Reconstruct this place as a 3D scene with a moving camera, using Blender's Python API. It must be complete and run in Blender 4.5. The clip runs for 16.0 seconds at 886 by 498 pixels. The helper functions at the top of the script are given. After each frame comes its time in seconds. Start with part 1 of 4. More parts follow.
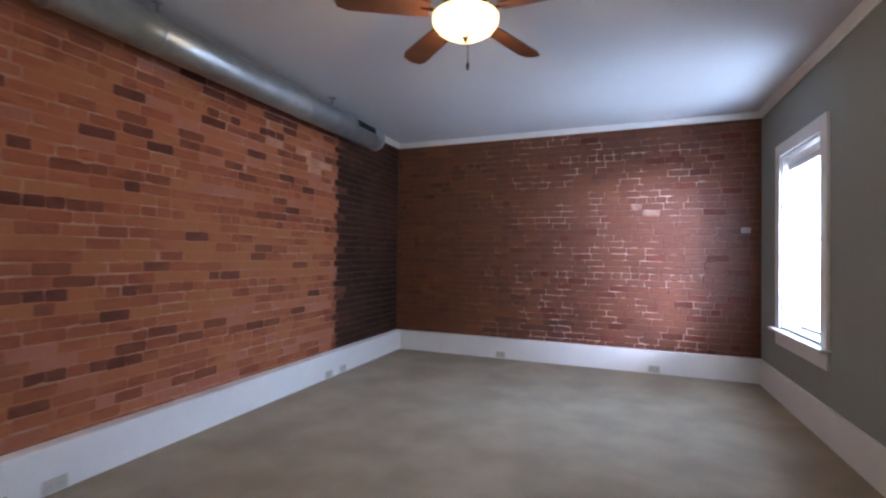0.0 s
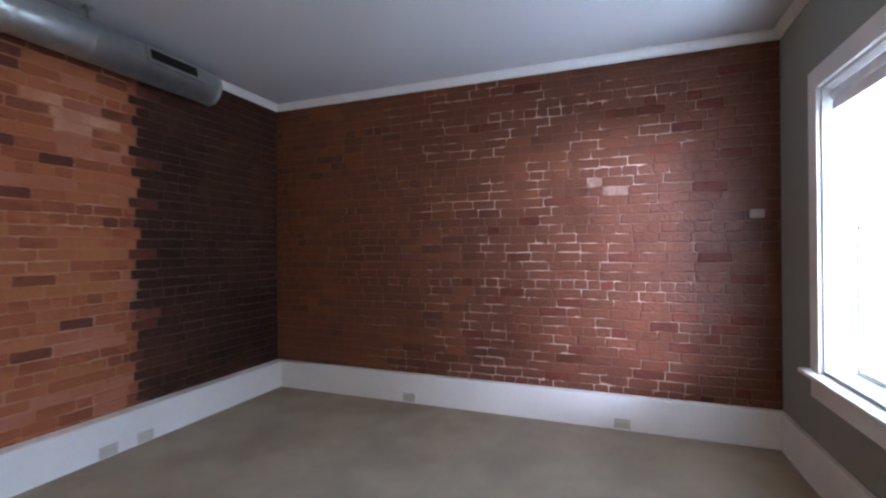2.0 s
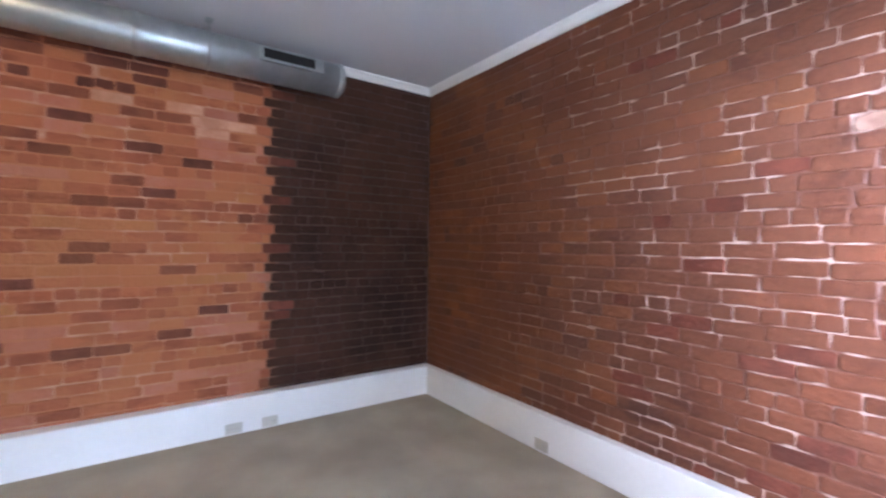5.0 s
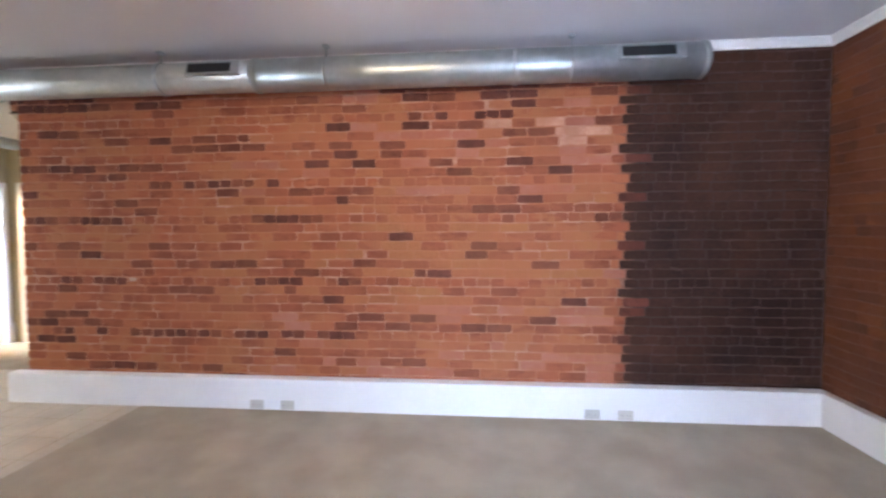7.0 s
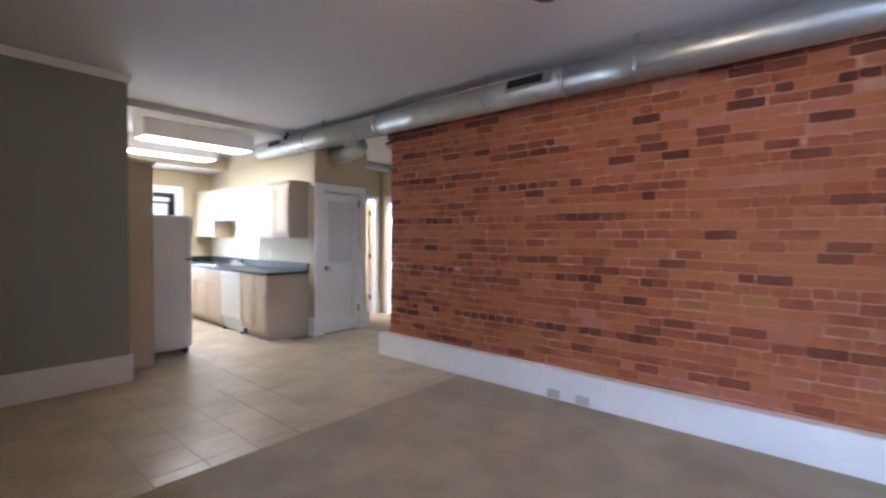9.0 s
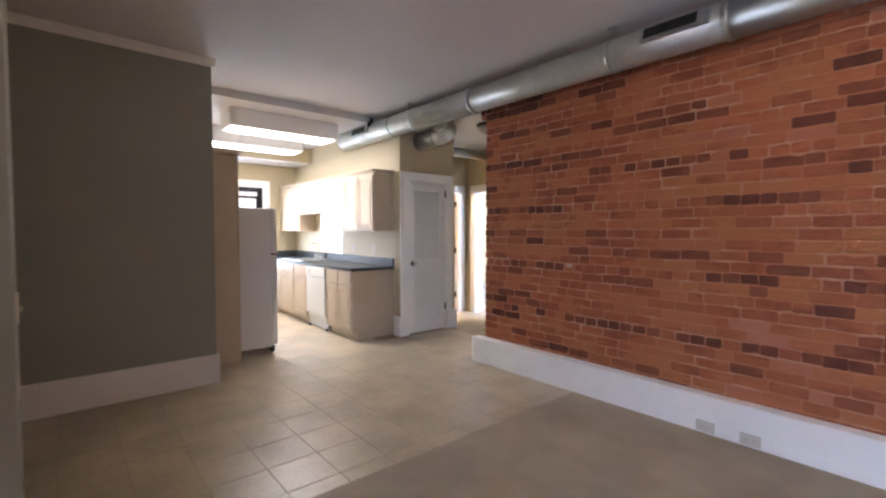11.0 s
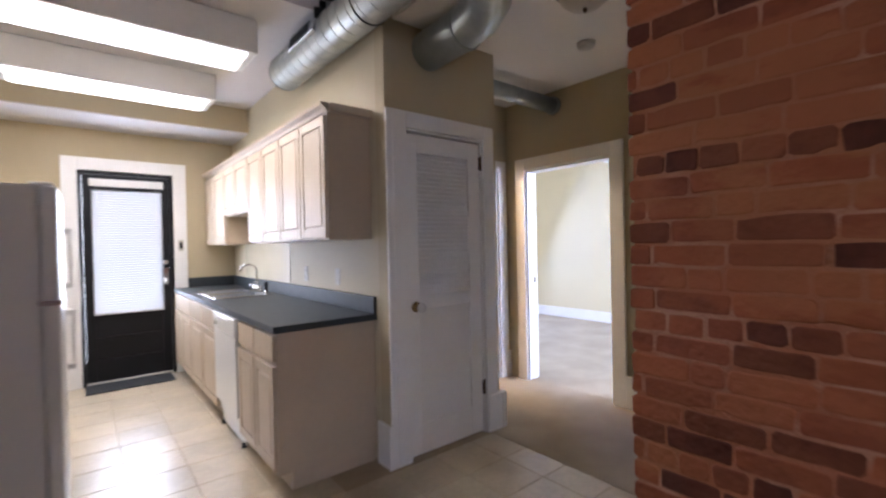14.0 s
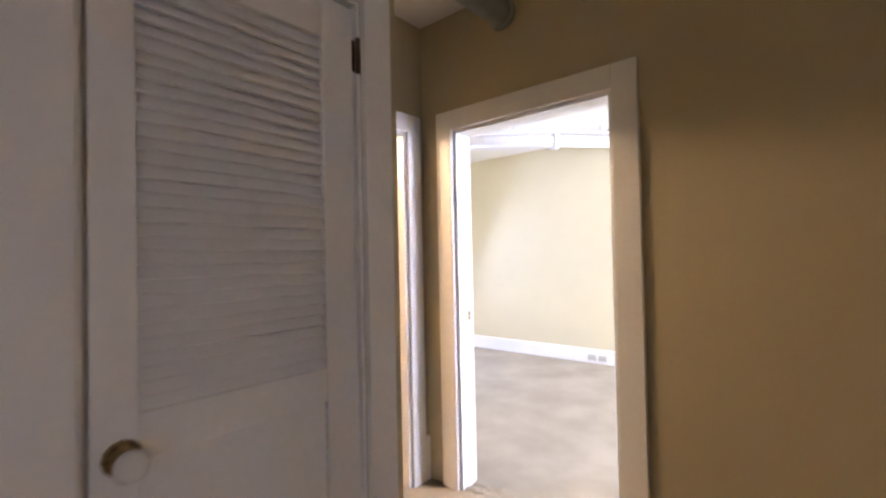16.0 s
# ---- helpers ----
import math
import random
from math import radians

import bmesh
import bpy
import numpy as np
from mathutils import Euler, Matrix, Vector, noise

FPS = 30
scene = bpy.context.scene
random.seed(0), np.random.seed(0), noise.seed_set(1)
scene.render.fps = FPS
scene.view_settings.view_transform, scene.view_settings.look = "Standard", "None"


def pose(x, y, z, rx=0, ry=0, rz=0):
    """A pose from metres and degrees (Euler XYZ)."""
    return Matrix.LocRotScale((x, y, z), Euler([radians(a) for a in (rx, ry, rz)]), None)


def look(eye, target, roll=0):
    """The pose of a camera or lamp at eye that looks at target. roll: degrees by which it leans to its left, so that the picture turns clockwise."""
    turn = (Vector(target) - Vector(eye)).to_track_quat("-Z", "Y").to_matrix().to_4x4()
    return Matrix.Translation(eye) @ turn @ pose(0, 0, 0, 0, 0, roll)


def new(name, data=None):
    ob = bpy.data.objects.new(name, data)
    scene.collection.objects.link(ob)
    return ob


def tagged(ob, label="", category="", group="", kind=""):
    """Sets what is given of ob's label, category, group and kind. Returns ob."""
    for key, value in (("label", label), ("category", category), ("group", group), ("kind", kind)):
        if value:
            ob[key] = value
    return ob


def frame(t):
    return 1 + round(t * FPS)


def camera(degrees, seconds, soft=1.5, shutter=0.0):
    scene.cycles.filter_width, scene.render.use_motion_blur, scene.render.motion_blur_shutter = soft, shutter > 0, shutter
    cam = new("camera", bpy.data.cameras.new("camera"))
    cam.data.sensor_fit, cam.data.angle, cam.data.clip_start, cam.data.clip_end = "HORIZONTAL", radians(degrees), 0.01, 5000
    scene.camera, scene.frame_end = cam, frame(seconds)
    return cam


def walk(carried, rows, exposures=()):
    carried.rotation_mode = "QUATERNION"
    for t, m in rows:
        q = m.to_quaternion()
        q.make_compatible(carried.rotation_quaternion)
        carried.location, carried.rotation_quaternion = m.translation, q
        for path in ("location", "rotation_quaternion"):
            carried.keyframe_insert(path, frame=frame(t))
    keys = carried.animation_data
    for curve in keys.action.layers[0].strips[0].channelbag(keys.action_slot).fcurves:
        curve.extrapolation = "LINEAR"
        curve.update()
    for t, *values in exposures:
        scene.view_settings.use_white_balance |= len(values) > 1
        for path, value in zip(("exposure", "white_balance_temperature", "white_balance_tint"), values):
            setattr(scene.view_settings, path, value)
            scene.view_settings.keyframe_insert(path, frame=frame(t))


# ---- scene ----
cam = camera(89.7, 16.0, soft=2.3, shutter=0.5)
PATH = [
    (0, (0.575, 1.024, 1.315), (-0.161, 2.883, 1.343), 0.7),
    (0.5, (0.669, 1.484, 1.332), (-0.068, 3.343, 1.354), 0.9),
    (1, (0.696, 1.981, 1.341), (-0.02, 3.848, 1.365), 0.7),
    (1.5, (0.817, 2.463, 1.35), (0.107, 4.332, 1.371), 0.6),
    (2, (0.891, 2.972, 1.368), (0.179, 4.841, 1.378), -0.3),
    (2.5, (1.002, 3.414, 1.358), (0.265, 5.273, 1.362), -1.0),
    (3, (1.073, 3.847, 1.357), (0.266, 5.676, 1.357), -0.8),
    (5.5, (1.239, 4.329, 1.418), (-0.582, 5.157, 1.389), 0.7),
    (6, (1.231, 4.25, 1.443), (-0.713, 4.715, 1.395), 0.3),
    (6.5, (1.223, 4.187, 1.472), (-0.773, 4.29, 1.398), -0.2),
    (7, (1.225, 4.106, 1.488), (-0.766, 3.93, 1.401), -0.3),
    (7.5, (1.23, 4.076, 1.5), (-0.711, 3.605, 1.402), -0.3),
    (8, (1.256, 4.016, 1.488), (-0.601, 3.28, 1.391), -0.2),
    (8.5, (1.273, 3.99, 1.406), (-0.429, 2.942, 1.347), 0.2),
    (9, (1.301, 3.977, 1.395), (-0.227, 2.688, 1.345), 0.5),
    (9.5, (1.309, 3.935, 1.384), (-0.071, 2.488, 1.343), 0.7),
    (12, (0.492, 2.598, 1.362), (-0.781, 1.058, 1.283), -0.3),
    (12.5, (0.143, 2.126, 1.339), (-1.106, 0.566, 1.27), -0.8),
    (13, (-0.176, 1.656, 1.333), (-1.411, 0.084, 1.275), -1.1),
    (13.5, (-0.546, 1.248, 1.333), (-1.776, -0.329, 1.288), -1.3),
    (14, (-0.879, 0.861, 1.335), (-2.142, -0.69, 1.313), -1.2),
    (14.5, (-1.242, 0.5, 1.331), (-2.635, -0.935, 1.317), -1.3),
    (15, (-1.581, 0.168, 1.318), (-3.004, -1.237, 1.321), -1.1),
    (15.5, (-1.931, -0.144, 1.311), (-3.486, -1.401, 1.329), -1.2),
    (16, (-2.248, -0.398, 1.309), (-3.779, -1.685, 1.345), -1.2),
]
walk(cam, [(t, look(eye, target, roll)) for t, eye, target, roll in PATH], [
    (0.0, 0.15, 5700, 10), (1.5, -0.15, 5800, 10), (3.0, -0.1, 6300, 10), (5.5, 1.15, 5850, 11), (6.5, 1.52, 5800, 12),
    (7.5, 0.98, 5700, 12), (8.5, 0.65, 5600, 13), (9.5, 0.5, 5500, 14), (12.0, 0.65, 6200, 18), (12.5, 0.6, 6200, 19), (13.0, 0.45, 6150, 20), (13.5, 0.3, 6050, 20),
    (14.0, -0.1, 5850, 20), (14.5, -0.14, 5950, 20), (15.2, -0.08, 6350, 20), (16.0, 0.03, 6600, 21)])

WHITE_BALANCE = 6500
world = bpy.data.worlds.new("sky_world")
scene.world = world
world.use_nodes = True
_nt = world.node_tree
_sky = _nt.nodes.new("ShaderNodeTexSky")
_sky.sky_type, _sky.sun_disc = "NISHITA", False
_sky.sun_elevation, _sky.sun_rotation = radians(48), radians(60)
_nt.links.new(_sky.outputs[0], _nt.nodes["Background"].inputs[0])
_nt.nodes["Background"].inputs[1].default_value = 0.12


def lamp(name, kind, m, power, color, sx=1.0, sy=1.0):
    d = bpy.data.lights.new(name, kind)
    d.energy, d.color = power, color
    if kind == "AREA":
        d.shape, d.size, d.size_y = "RECTANGLE", sx, sy
    if kind == "SUN":
        d.angle = radians(0.5)
    if kind == "POINT":
        d.shadow_soft_size = sx
    ob = new(name, d)
    ob.matrix_world = m
    return ob


lamp("sun", "SUN", pose(0, 0, 20, 42, 0, 120), 3.0, (1, 0.95, 0.88))
lamp("window_daylight", "AREA", look((3.6, 6.7, 2.3), (1.98, 5.55, 1.5)), 540, (0.56, 0.73, 1.0), 2.4, 2.2)
lamp("window_skylight", "AREA", look((5.1, 3.1, 1.9), (1.98, 5.6, 1.44)), 850, (0.76, 0.77, 1.0), 1.5, 1.2)
lamp("window_northeast_sky", "AREA", look((2.95, 7.9, 2.0), (1.95, 5.5, 1.35)), 420, (0.58, 0.74, 1.0), 1.0, 1.6)
lamp("window_bounce", "AREA", look((2.7, 5.6, 0.4), (1.2, 5.5, 2.8)), 95, (0.60, 0.76, 1.0), 1.0, 0.7)
lamp("door_daylight", "AREA", look((-1.25, -4.70, 1.4), (-1.25, 0, 0.9)), 42, (0.82, 0.90, 1.0), 0.55, 1.15)
# Both bedroom lamps stand in for unseen daylight; its walls have no window.
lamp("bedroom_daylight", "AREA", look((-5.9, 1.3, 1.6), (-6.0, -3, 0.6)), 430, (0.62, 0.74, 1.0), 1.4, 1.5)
# Added fill that brightens and cools the carpet near the doorway.
lamp("bedroom_south_fill", "AREA", look((-6.3, -4.7, 1.7), (-4.5, -1.4, 0.0)), 130, (0.42, 0.56, 1.0), 1.1, 1.4)
lamp("bathroom_bulb", "POINT", pose(-3.05, -3.35, 2.2), 150, (1, 0.74, 0.45), 0.08)
lamp("fan_bulb", "POINT", pose(-0.19, 3.24, 2.53), 32, (1, 0.72, 0.42), 0.09)
for _y in (-2.3, -3.44):
    lamp("tube_light", "AREA", look((-1.12, _y, 2.56), (-1.12, _y, 0)), 25, (1, 0.95, 0.86), 1.2, 0.3)
    for _x in (-1.45, -0.8):
        lamp("tube_spill", "POINT", pose(_x, _y, 2.47), 1.5, (1, 0.95, 0.86), 0.1)


# ---- materials ----
def material(name, color, rough=0.6, metal=0.0, vary=0.12, scale=3.0, fine=60.0, bump=0.15, second=None, coat=0.0, tint=0.0, spec=0.5):
    """A surface with stains at two scales and fine relief, in metres."""
    m = bpy.data.materials.new(name)
    m.use_nodes = True
    nt = m.node_tree
    b = nt.nodes["Principled BSDF"]
    b.inputs["Roughness"].default_value, b.inputs["Metallic"].default_value = rough, metal
    b.inputs["Coat Weight"].default_value, b.inputs["Specular IOR Level"].default_value = coat, spec
    pos = nt.nodes.new("ShaderNodeNewGeometry").outputs["Position"]
    big, small = nt.nodes.new("ShaderNodeTexNoise"), nt.nodes.new("ShaderNodeTexNoise")
    for n, s in ((big, scale), (small, fine)):
        nt.links.new(pos, n.inputs["Vector"])
        n.inputs["Scale"].default_value, n.inputs["Detail"].default_value = s, 5
    mix = nt.nodes.new("ShaderNodeMix")
    mix.data_type = "RGBA"
    ramp = nt.nodes.new("ShaderNodeMapRange")
    ramp.inputs[1].default_value, ramp.inputs[2].default_value = 0.35, 0.65
    add = nt.nodes.new("ShaderNodeMath")
    add.operation = "MULTIPLY_ADD"
    nt.links.new(small.outputs["Fac"], add.inputs[0])
    add.inputs[1].default_value = 0.35
    nt.links.new(big.outputs["Fac"], add.inputs[2])
    sub = nt.nodes.new("ShaderNodeMath")
    sub.operation = "SUBTRACT"
    nt.links.new(add.outputs[0], sub.inputs[0])
    sub.inputs[1].default_value = 0.175
    nt.links.new(sub.outputs[0], ramp.inputs[0])
    nt.links.new(ramp.outputs[0], mix.inputs[0])
    c2 = second or [c * (1 - vary * 2) for c in color]
    mix.inputs[6].default_value, mix.inputs[7].default_value = (*color, 1), (*c2, 1)
    out = mix.outputs[2]
    if tint:
        info, geo = nt.nodes.new("ShaderNodeObjectInfo"), nt.nodes.new("ShaderNodeNewGeometry")
        both = nt.nodes.new("ShaderNodeMath")
        nt.links.new(info.outputs["Random"], both.inputs[0])
        nt.links.new(geo.outputs["Random Per Island"], both.inputs[1])
        fract = nt.nodes.new("ShaderNodeMath")
        fract.operation = "FRACT"
        nt.links.new(both.outputs[0], fract.inputs[0])
        span = nt.nodes.new("ShaderNodeMapRange")
        span.inputs[3].default_value, span.inputs[4].default_value = 1 - tint, 1 + tint
        nt.links.new(fract.outputs[0], span.inputs[0])
        hsv = nt.nodes.new("ShaderNodeHueSaturation")
        nt.links.new(span.outputs[0], hsv.inputs["Value"])
        nt.links.new(out, hsv.inputs["Color"])
        out = hsv.outputs[0]
    nt.links.new(out, b.inputs["Base Color"])
    if bump:
        bp = nt.nodes.new("ShaderNodeBump")
        bp.inputs["Strength"].default_value, bp.inputs["Distance"].default_value = bump, 0.01
        nt.links.new(small.outputs["Fac"], bp.inputs["Height"])
        nt.links.new(bp.outputs[0], b.inputs["Normal"])
    return m


def glow(name, color, strength):
    m = bpy.data.materials.new(name)
    m.use_nodes = True
    b = m.node_tree.nodes["Principled BSDF"]
    b.inputs["Base Color"].default_value = (*color, 1)
    b.inputs["Emission Color"].default_value, b.inputs["Emission Strength"].default_value = (*color, 1), strength
    return m


def glass(name):
    m = bpy.data.materials.new(name)
    m.use_nodes = True
    b = m.node_tree.nodes["Principled BSDF"]
    b.inputs["Transmission Weight"].default_value, b.inputs["Roughness"].default_value = 1.0, 0.0
    b.inputs["IOR"].default_value = 1.45
    return m


CARPET = material("carpet", (0.43, 0.355, 0.25), 0.95, vary=0.11, scale=2.4, fine=240, bump=0.9)
GRAY_WALL = material("gray_wall_paint", (0.29, 0.30, 0.265), 0.75, vary=0.03, scale=1.2, fine=120, bump=0.08)
PALE_WALL = material("pale_cream_paint", (0.64, 0.56, 0.36), 0.7, vary=0.03, scale=1.2, fine=120, bump=0.08)
TAN_WALL = material("tan_wall_paint", (0.50, 0.42, 0.27), 0.7, vary=0.03, scale=1.2, fine=120, bump=0.08)
KITCHEN_WALL = material("kitchen_cream_paint", (0.55, 0.48, 0.325), 0.6, vary=0.03, scale=1.2, fine=120, bump=0.06)
CEILING = material("ceiling_paint", (0.62, 0.60, 0.60), 0.85, vary=0.02, scale=1.0, fine=90, bump=0.12)
# Paler copy of the ceiling paint puts missing light into vestibule and bedroom ceilings.
CEILING_WHITE = material("brightened_ceiling_paint", (0.86, 0.84, 0.80), 0.85, vary=0.02, scale=1.0, fine=90, bump=0.12)
WHITE = material("white_trim_paint", (0.83, 0.82, 0.80), 0.35, vary=0.03, scale=2.5, fine=40, bump=0.05)


def wash(m, share, first=(0.365, 0.118, 0.052), second=(0.36, 0.136, 0.056)):
    """Rubs a thin brick-coloured wash over bricks and joints alike, in long uneven patches of the wall."""
    nt = m.node_tree
    bs = nt.nodes["Principled BSDF"]
    old = bs.inputs["Base Color"].links[0].from_socket
    pos = nt.nodes.new("ShaderNodeNewGeometry").outputs["Position"]
    flat = nt.nodes.new("ShaderNodeMapping")
    flat.inputs["Scale"].default_value = (1.0, 1.0, 2.6)
    nt.links.new(pos, flat.inputs["Vector"])
    patch, tone, tint_mix, over = nt.nodes.new("ShaderNodeTexNoise"), nt.nodes.new("ShaderNodeTexNoise"), nt.nodes.new("ShaderNodeMix"), nt.nodes.new("ShaderNodeMix")
    nt.links.new(flat.outputs[0], patch.inputs["Vector"])
    nt.links.new(pos, tone.inputs["Vector"])
    patch.inputs["Scale"].default_value, patch.inputs["Detail"].default_value, patch.inputs["Roughness"].default_value = 3.1, 5, 0.62
    tone.inputs["Scale"].default_value, tone.inputs["Detail"].default_value = 1.7, 6
    tint_mix.data_type = over.data_type = "RGBA"
    spread, mask = nt.nodes.new("ShaderNodeMapRange"), nt.nodes.new("ShaderNodeMapRange")
    spread.inputs[1].default_value, spread.inputs[2].default_value = 0.38, 0.62
    mask.inputs[1].default_value, mask.inputs[2].default_value, mask.inputs[4].default_value = 0.425, 0.53, share
    nt.links.new(tone.outputs["Fac"], spread.inputs[0])
    nt.links.new(spread.outputs[0], tint_mix.inputs[0])
    nt.links.new(patch.outputs["Fac"], mask.inputs[0])
    tint_mix.inputs[6].default_value, tint_mix.inputs[7].default_value = (*first, 1), (*second, 1)
    nt.links.new(mask.outputs[0], over.inputs[0])
    nt.links.new(old, over.inputs[6])
    nt.links.new(tint_mix.outputs[2], over.inputs[7])
    nt.links.new(over.outputs[2], bs.inputs["Base Color"])
    return m


BROWN_WASH = (0.120, 0.043, 0.024), (0.168, 0.061, 0.031)


def brick(name, color, second, rough=0.8, scale=4.0, tint=0.1, spec=0.2, share=0.0, tones=()):
    m = material("brick_" + name, color, rough, second=second, scale=scale, fine=38, bump=0.75, tint=tint, spec=spec)
    return wash(m, share, *tones) if share else m


BRICKS = [
    brick("orange", (0.345, 0.132, 0.06), (0.30, 0.10, 0.044), tint=0.07, scale=3.5, share=0.75),
    brick("red", (0.27, 0.084, 0.037), (0.32, 0.110, 0.050), share=0.75),
    brick("dark", (0.135, 0.039, 0.021), (0.175, 0.052, 0.027), scale=8, tint=0.2, share=0.15),
    brick("pale", (0.50, 0.27, 0.18), (0.38, 0.17, 0.10), scale=6, tint=0.15, share=0.2),
    brick("sooty", (0.066, 0.027, 0.017), (0.028, 0.014, 0.011), rough=0.85, scale=1.5, tint=0.12, spec=0.15),
    brick("brown", (0.150, 0.050, 0.025), (0.085, 0.031, 0.019), rough=0.42, scale=1.7, tint=0.13, spec=0.32, share=0.4, tones=BROWN_WASH),
    brick("rust", (0.20, 0.074, 0.028), (0.135, 0.045, 0.021), rough=0.5, scale=1.6, tint=0.12, spec=0.3, share=0.7, tones=BROWN_WASH),
    brick("ochre", (0.35, 0.140, 0.052), (0.31, 0.112, 0.045), scale=2.5, tint=0.07, share=0.6),
    brick("rose", (0.37, 0.145, 0.095), (0.33, 0.112, 0.065), scale=2.5, tint=0.09, share=0.3),
    brick("deep_red", (0.21, 0.058, 0.028), (0.25, 0.075, 0.036), scale=5, tint=0.12, share=0.45),
    brick("worn", (0.35, 0.235, 0.18), (0.22, 0.125, 0.09), rough=0.5, scale=7),
    brick("terracotta", (0.32, 0.098, 0.042), (0.27, 0.078, 0.034), tint=0.08, share=0.9),
    brick("burnt", (0.095, 0.030, 0.019), (0.14, 0.042, 0.025), rough=0.82, scale=8, tint=0.2),
]


def mortar(name, axis, a, b, first, second, rough, c=None, d=None, share=0.0, broken=0.46, tones=()):
    """Mortar that turns from the first look to the second between a and b along an axis; each look is a pair of colours."""
    m = material(name, first[0], rough, second=first[1], scale=5.0, fine=90, bump=0.6)
    if share:
        wash(m, share, *tones)
    nt = m.node_tree
    bs = nt.nodes["Principled BSDF"]
    old = bs.inputs["Base Color"].links[0].from_socket
    geo, sep, ramp = nt.nodes.new("ShaderNodeNewGeometry"), nt.nodes.new("ShaderNodeSeparateXYZ"), nt.nodes.new("ShaderNodeMapRange")
    nt.links.new(geo.outputs["Position"], sep.inputs[0])
    nt.links.new(sep.outputs[axis], ramp.inputs[0])
    ramp.inputs[1].default_value, ramp.inputs[2].default_value = a, b
    noise_, inner, outer = nt.nodes.new("ShaderNodeTexNoise"), nt.nodes.new("ShaderNodeMix"), nt.nodes.new("ShaderNodeMix")
    inner.data_type = outer.data_type = "RGBA"
    noise_.inputs["Scale"].default_value, noise_.inputs["Detail"].default_value = 4.2, 6
    nt.links.new(geo.outputs["Position"], noise_.inputs["Vector"])
    spread = nt.nodes.new("ShaderNodeMapRange")
    spread.inputs[1].default_value, spread.inputs[2].default_value = broken, broken + 0.10
    nt.links.new(noise_.outputs["Fac"], spread.inputs[0])
    nt.links.new(spread.outputs[0], inner.inputs[0])
    inner.inputs[6].default_value, inner.inputs[7].default_value = (*second[0], 1), (*second[1], 1)
    amount = ramp.outputs[0]
    if c is not None:
        fade, both = nt.nodes.new("ShaderNodeMapRange"), nt.nodes.new("ShaderNodeMath")
        nt.links.new(sep.outputs[axis], fade.inputs[0])
        fade.inputs[1].default_value, fade.inputs[2].default_value, fade.inputs[3].default_value, fade.inputs[4].default_value = c, d, 1, 0.1
        both.operation = "MULTIPLY"
        nt.links.new(amount, both.inputs[0])
        nt.links.new(fade.outputs[0], both.inputs[1])
        amount = both.outputs[0]
    nt.links.new(amount, outer.inputs[0])
    nt.links.new(old, outer.inputs[6])
    nt.links.new(inner.outputs[2], outer.inputs[7])
    nt.links.new(outer.outputs[2], bs.inputs["Base Color"])
    return m


MORTAR = mortar("mortar", 1, 5.10, 5.30, ((0.35, 0.138, 0.072), (0.46, 0.235, 0.15)), ((0.046, 0.022, 0.015), (0.066, 0.031, 0.021)), 0.85, share=0.93)
MORTAR_PALE = mortar("mortar_pale", 0, -1.5, 0.0, ((0.14, 0.052, 0.028), (0.17, 0.068, 0.037)), ((0.14, 0.055, 0.035), (0.52, 0.39, 0.33)), 0.5, 1.15, 1.6, share=0.95, broken=0.48, tones=BROWN_WASH)
TILE = material("floor_tile", (0.48, 0.39, 0.262), 0.30, vary=0.13, scale=2.6, fine=30, bump=0.04, tint=0.05)
GROUT = material("grout", (0.37, 0.30, 0.20), 0.9, vary=0.1, scale=5, fine=80)
STEEL = material("galvanized_steel", (0.47, 0.51, 0.51), 0.38, 0.85, vary=0.08, scale=7, fine=30, bump=0.03)
DULL_STEEL = material("dull_galvanized_steel", (0.52, 0.54, 0.51), 0.46, 0.7, vary=0.10, scale=5, fine=30, bump=0.05)
CHROME = material("chrome", (0.75, 0.75, 0.75), 0.12, 1.0, vary=0.02, bump=0)
KNOB = material("worn_brass_knob", (0.46, 0.33, 0.17), 0.22, 0.9, vary=0.15, scale=40, fine=90, bump=0.04)
PORCELAIN = material("white_porcelain", (0.72, 0.71, 0.70), 0.12, vary=0.02, bump=0)
SINK = material("brushed_sink_steel", (0.36, 0.38, 0.40), 0.3, 0.9, vary=0.05, scale=9, fine=60, bump=0.04)
MAPLE = material("pickled_maple", (0.52, 0.415, 0.295), 0.45, vary=0.05, scale=3, fine=25, bump=0.06)
COUNTER = material("slate_laminate", (0.034, 0.042, 0.047), 0.45, spec=0.35, vary=0.12, scale=12, fine=200, bump=0.03)
APPLIANCE = material("white_enamel", (0.66, 0.65, 0.63), 0.3, vary=0.02, scale=2, fine=200, bump=0.04)
BLACK = material("black_paint", (0.008, 0.008, 0.010), 0.5, spec=0.25, vary=0.1, scale=3, fine=50, bump=0.05)
# Near-black fill painted in place of the shade inside slots, holes and grilles.
DARKVOID = material("dark_slot", (0.02, 0.02, 0.02), 0.8, bump=0)
PLATE = material("outlet_plastic", (0.55, 0.52, 0.45), 0.4, vary=0.05, bump=0)
BRONZE = material("aged_bronze", (0.09, 0.055, 0.035), 0.4, 0.7, vary=0.15, scale=20, bump=0.05)
BLADE = material("walnut_blade", (0.13, 0.05, 0.025), 0.4, vary=0.2, scale=6, fine=40, bump=0.05)
FROST = glow("lit_frosted_glass", (1.0, 0.66, 0.27), 3.2)
TUBE = glow("lit_diffuser", (1.0, 0.96, 0.88), 5.0)
OUTSIDE = glow("daylight_backdrop", (0.92, 0.96, 1.0), 7.0)
OUTSIDE_DOOR = glow("door_daylight_backdrop", (0.82, 0.90, 1.0), 2.7)
GLASS = glass("window_glass")
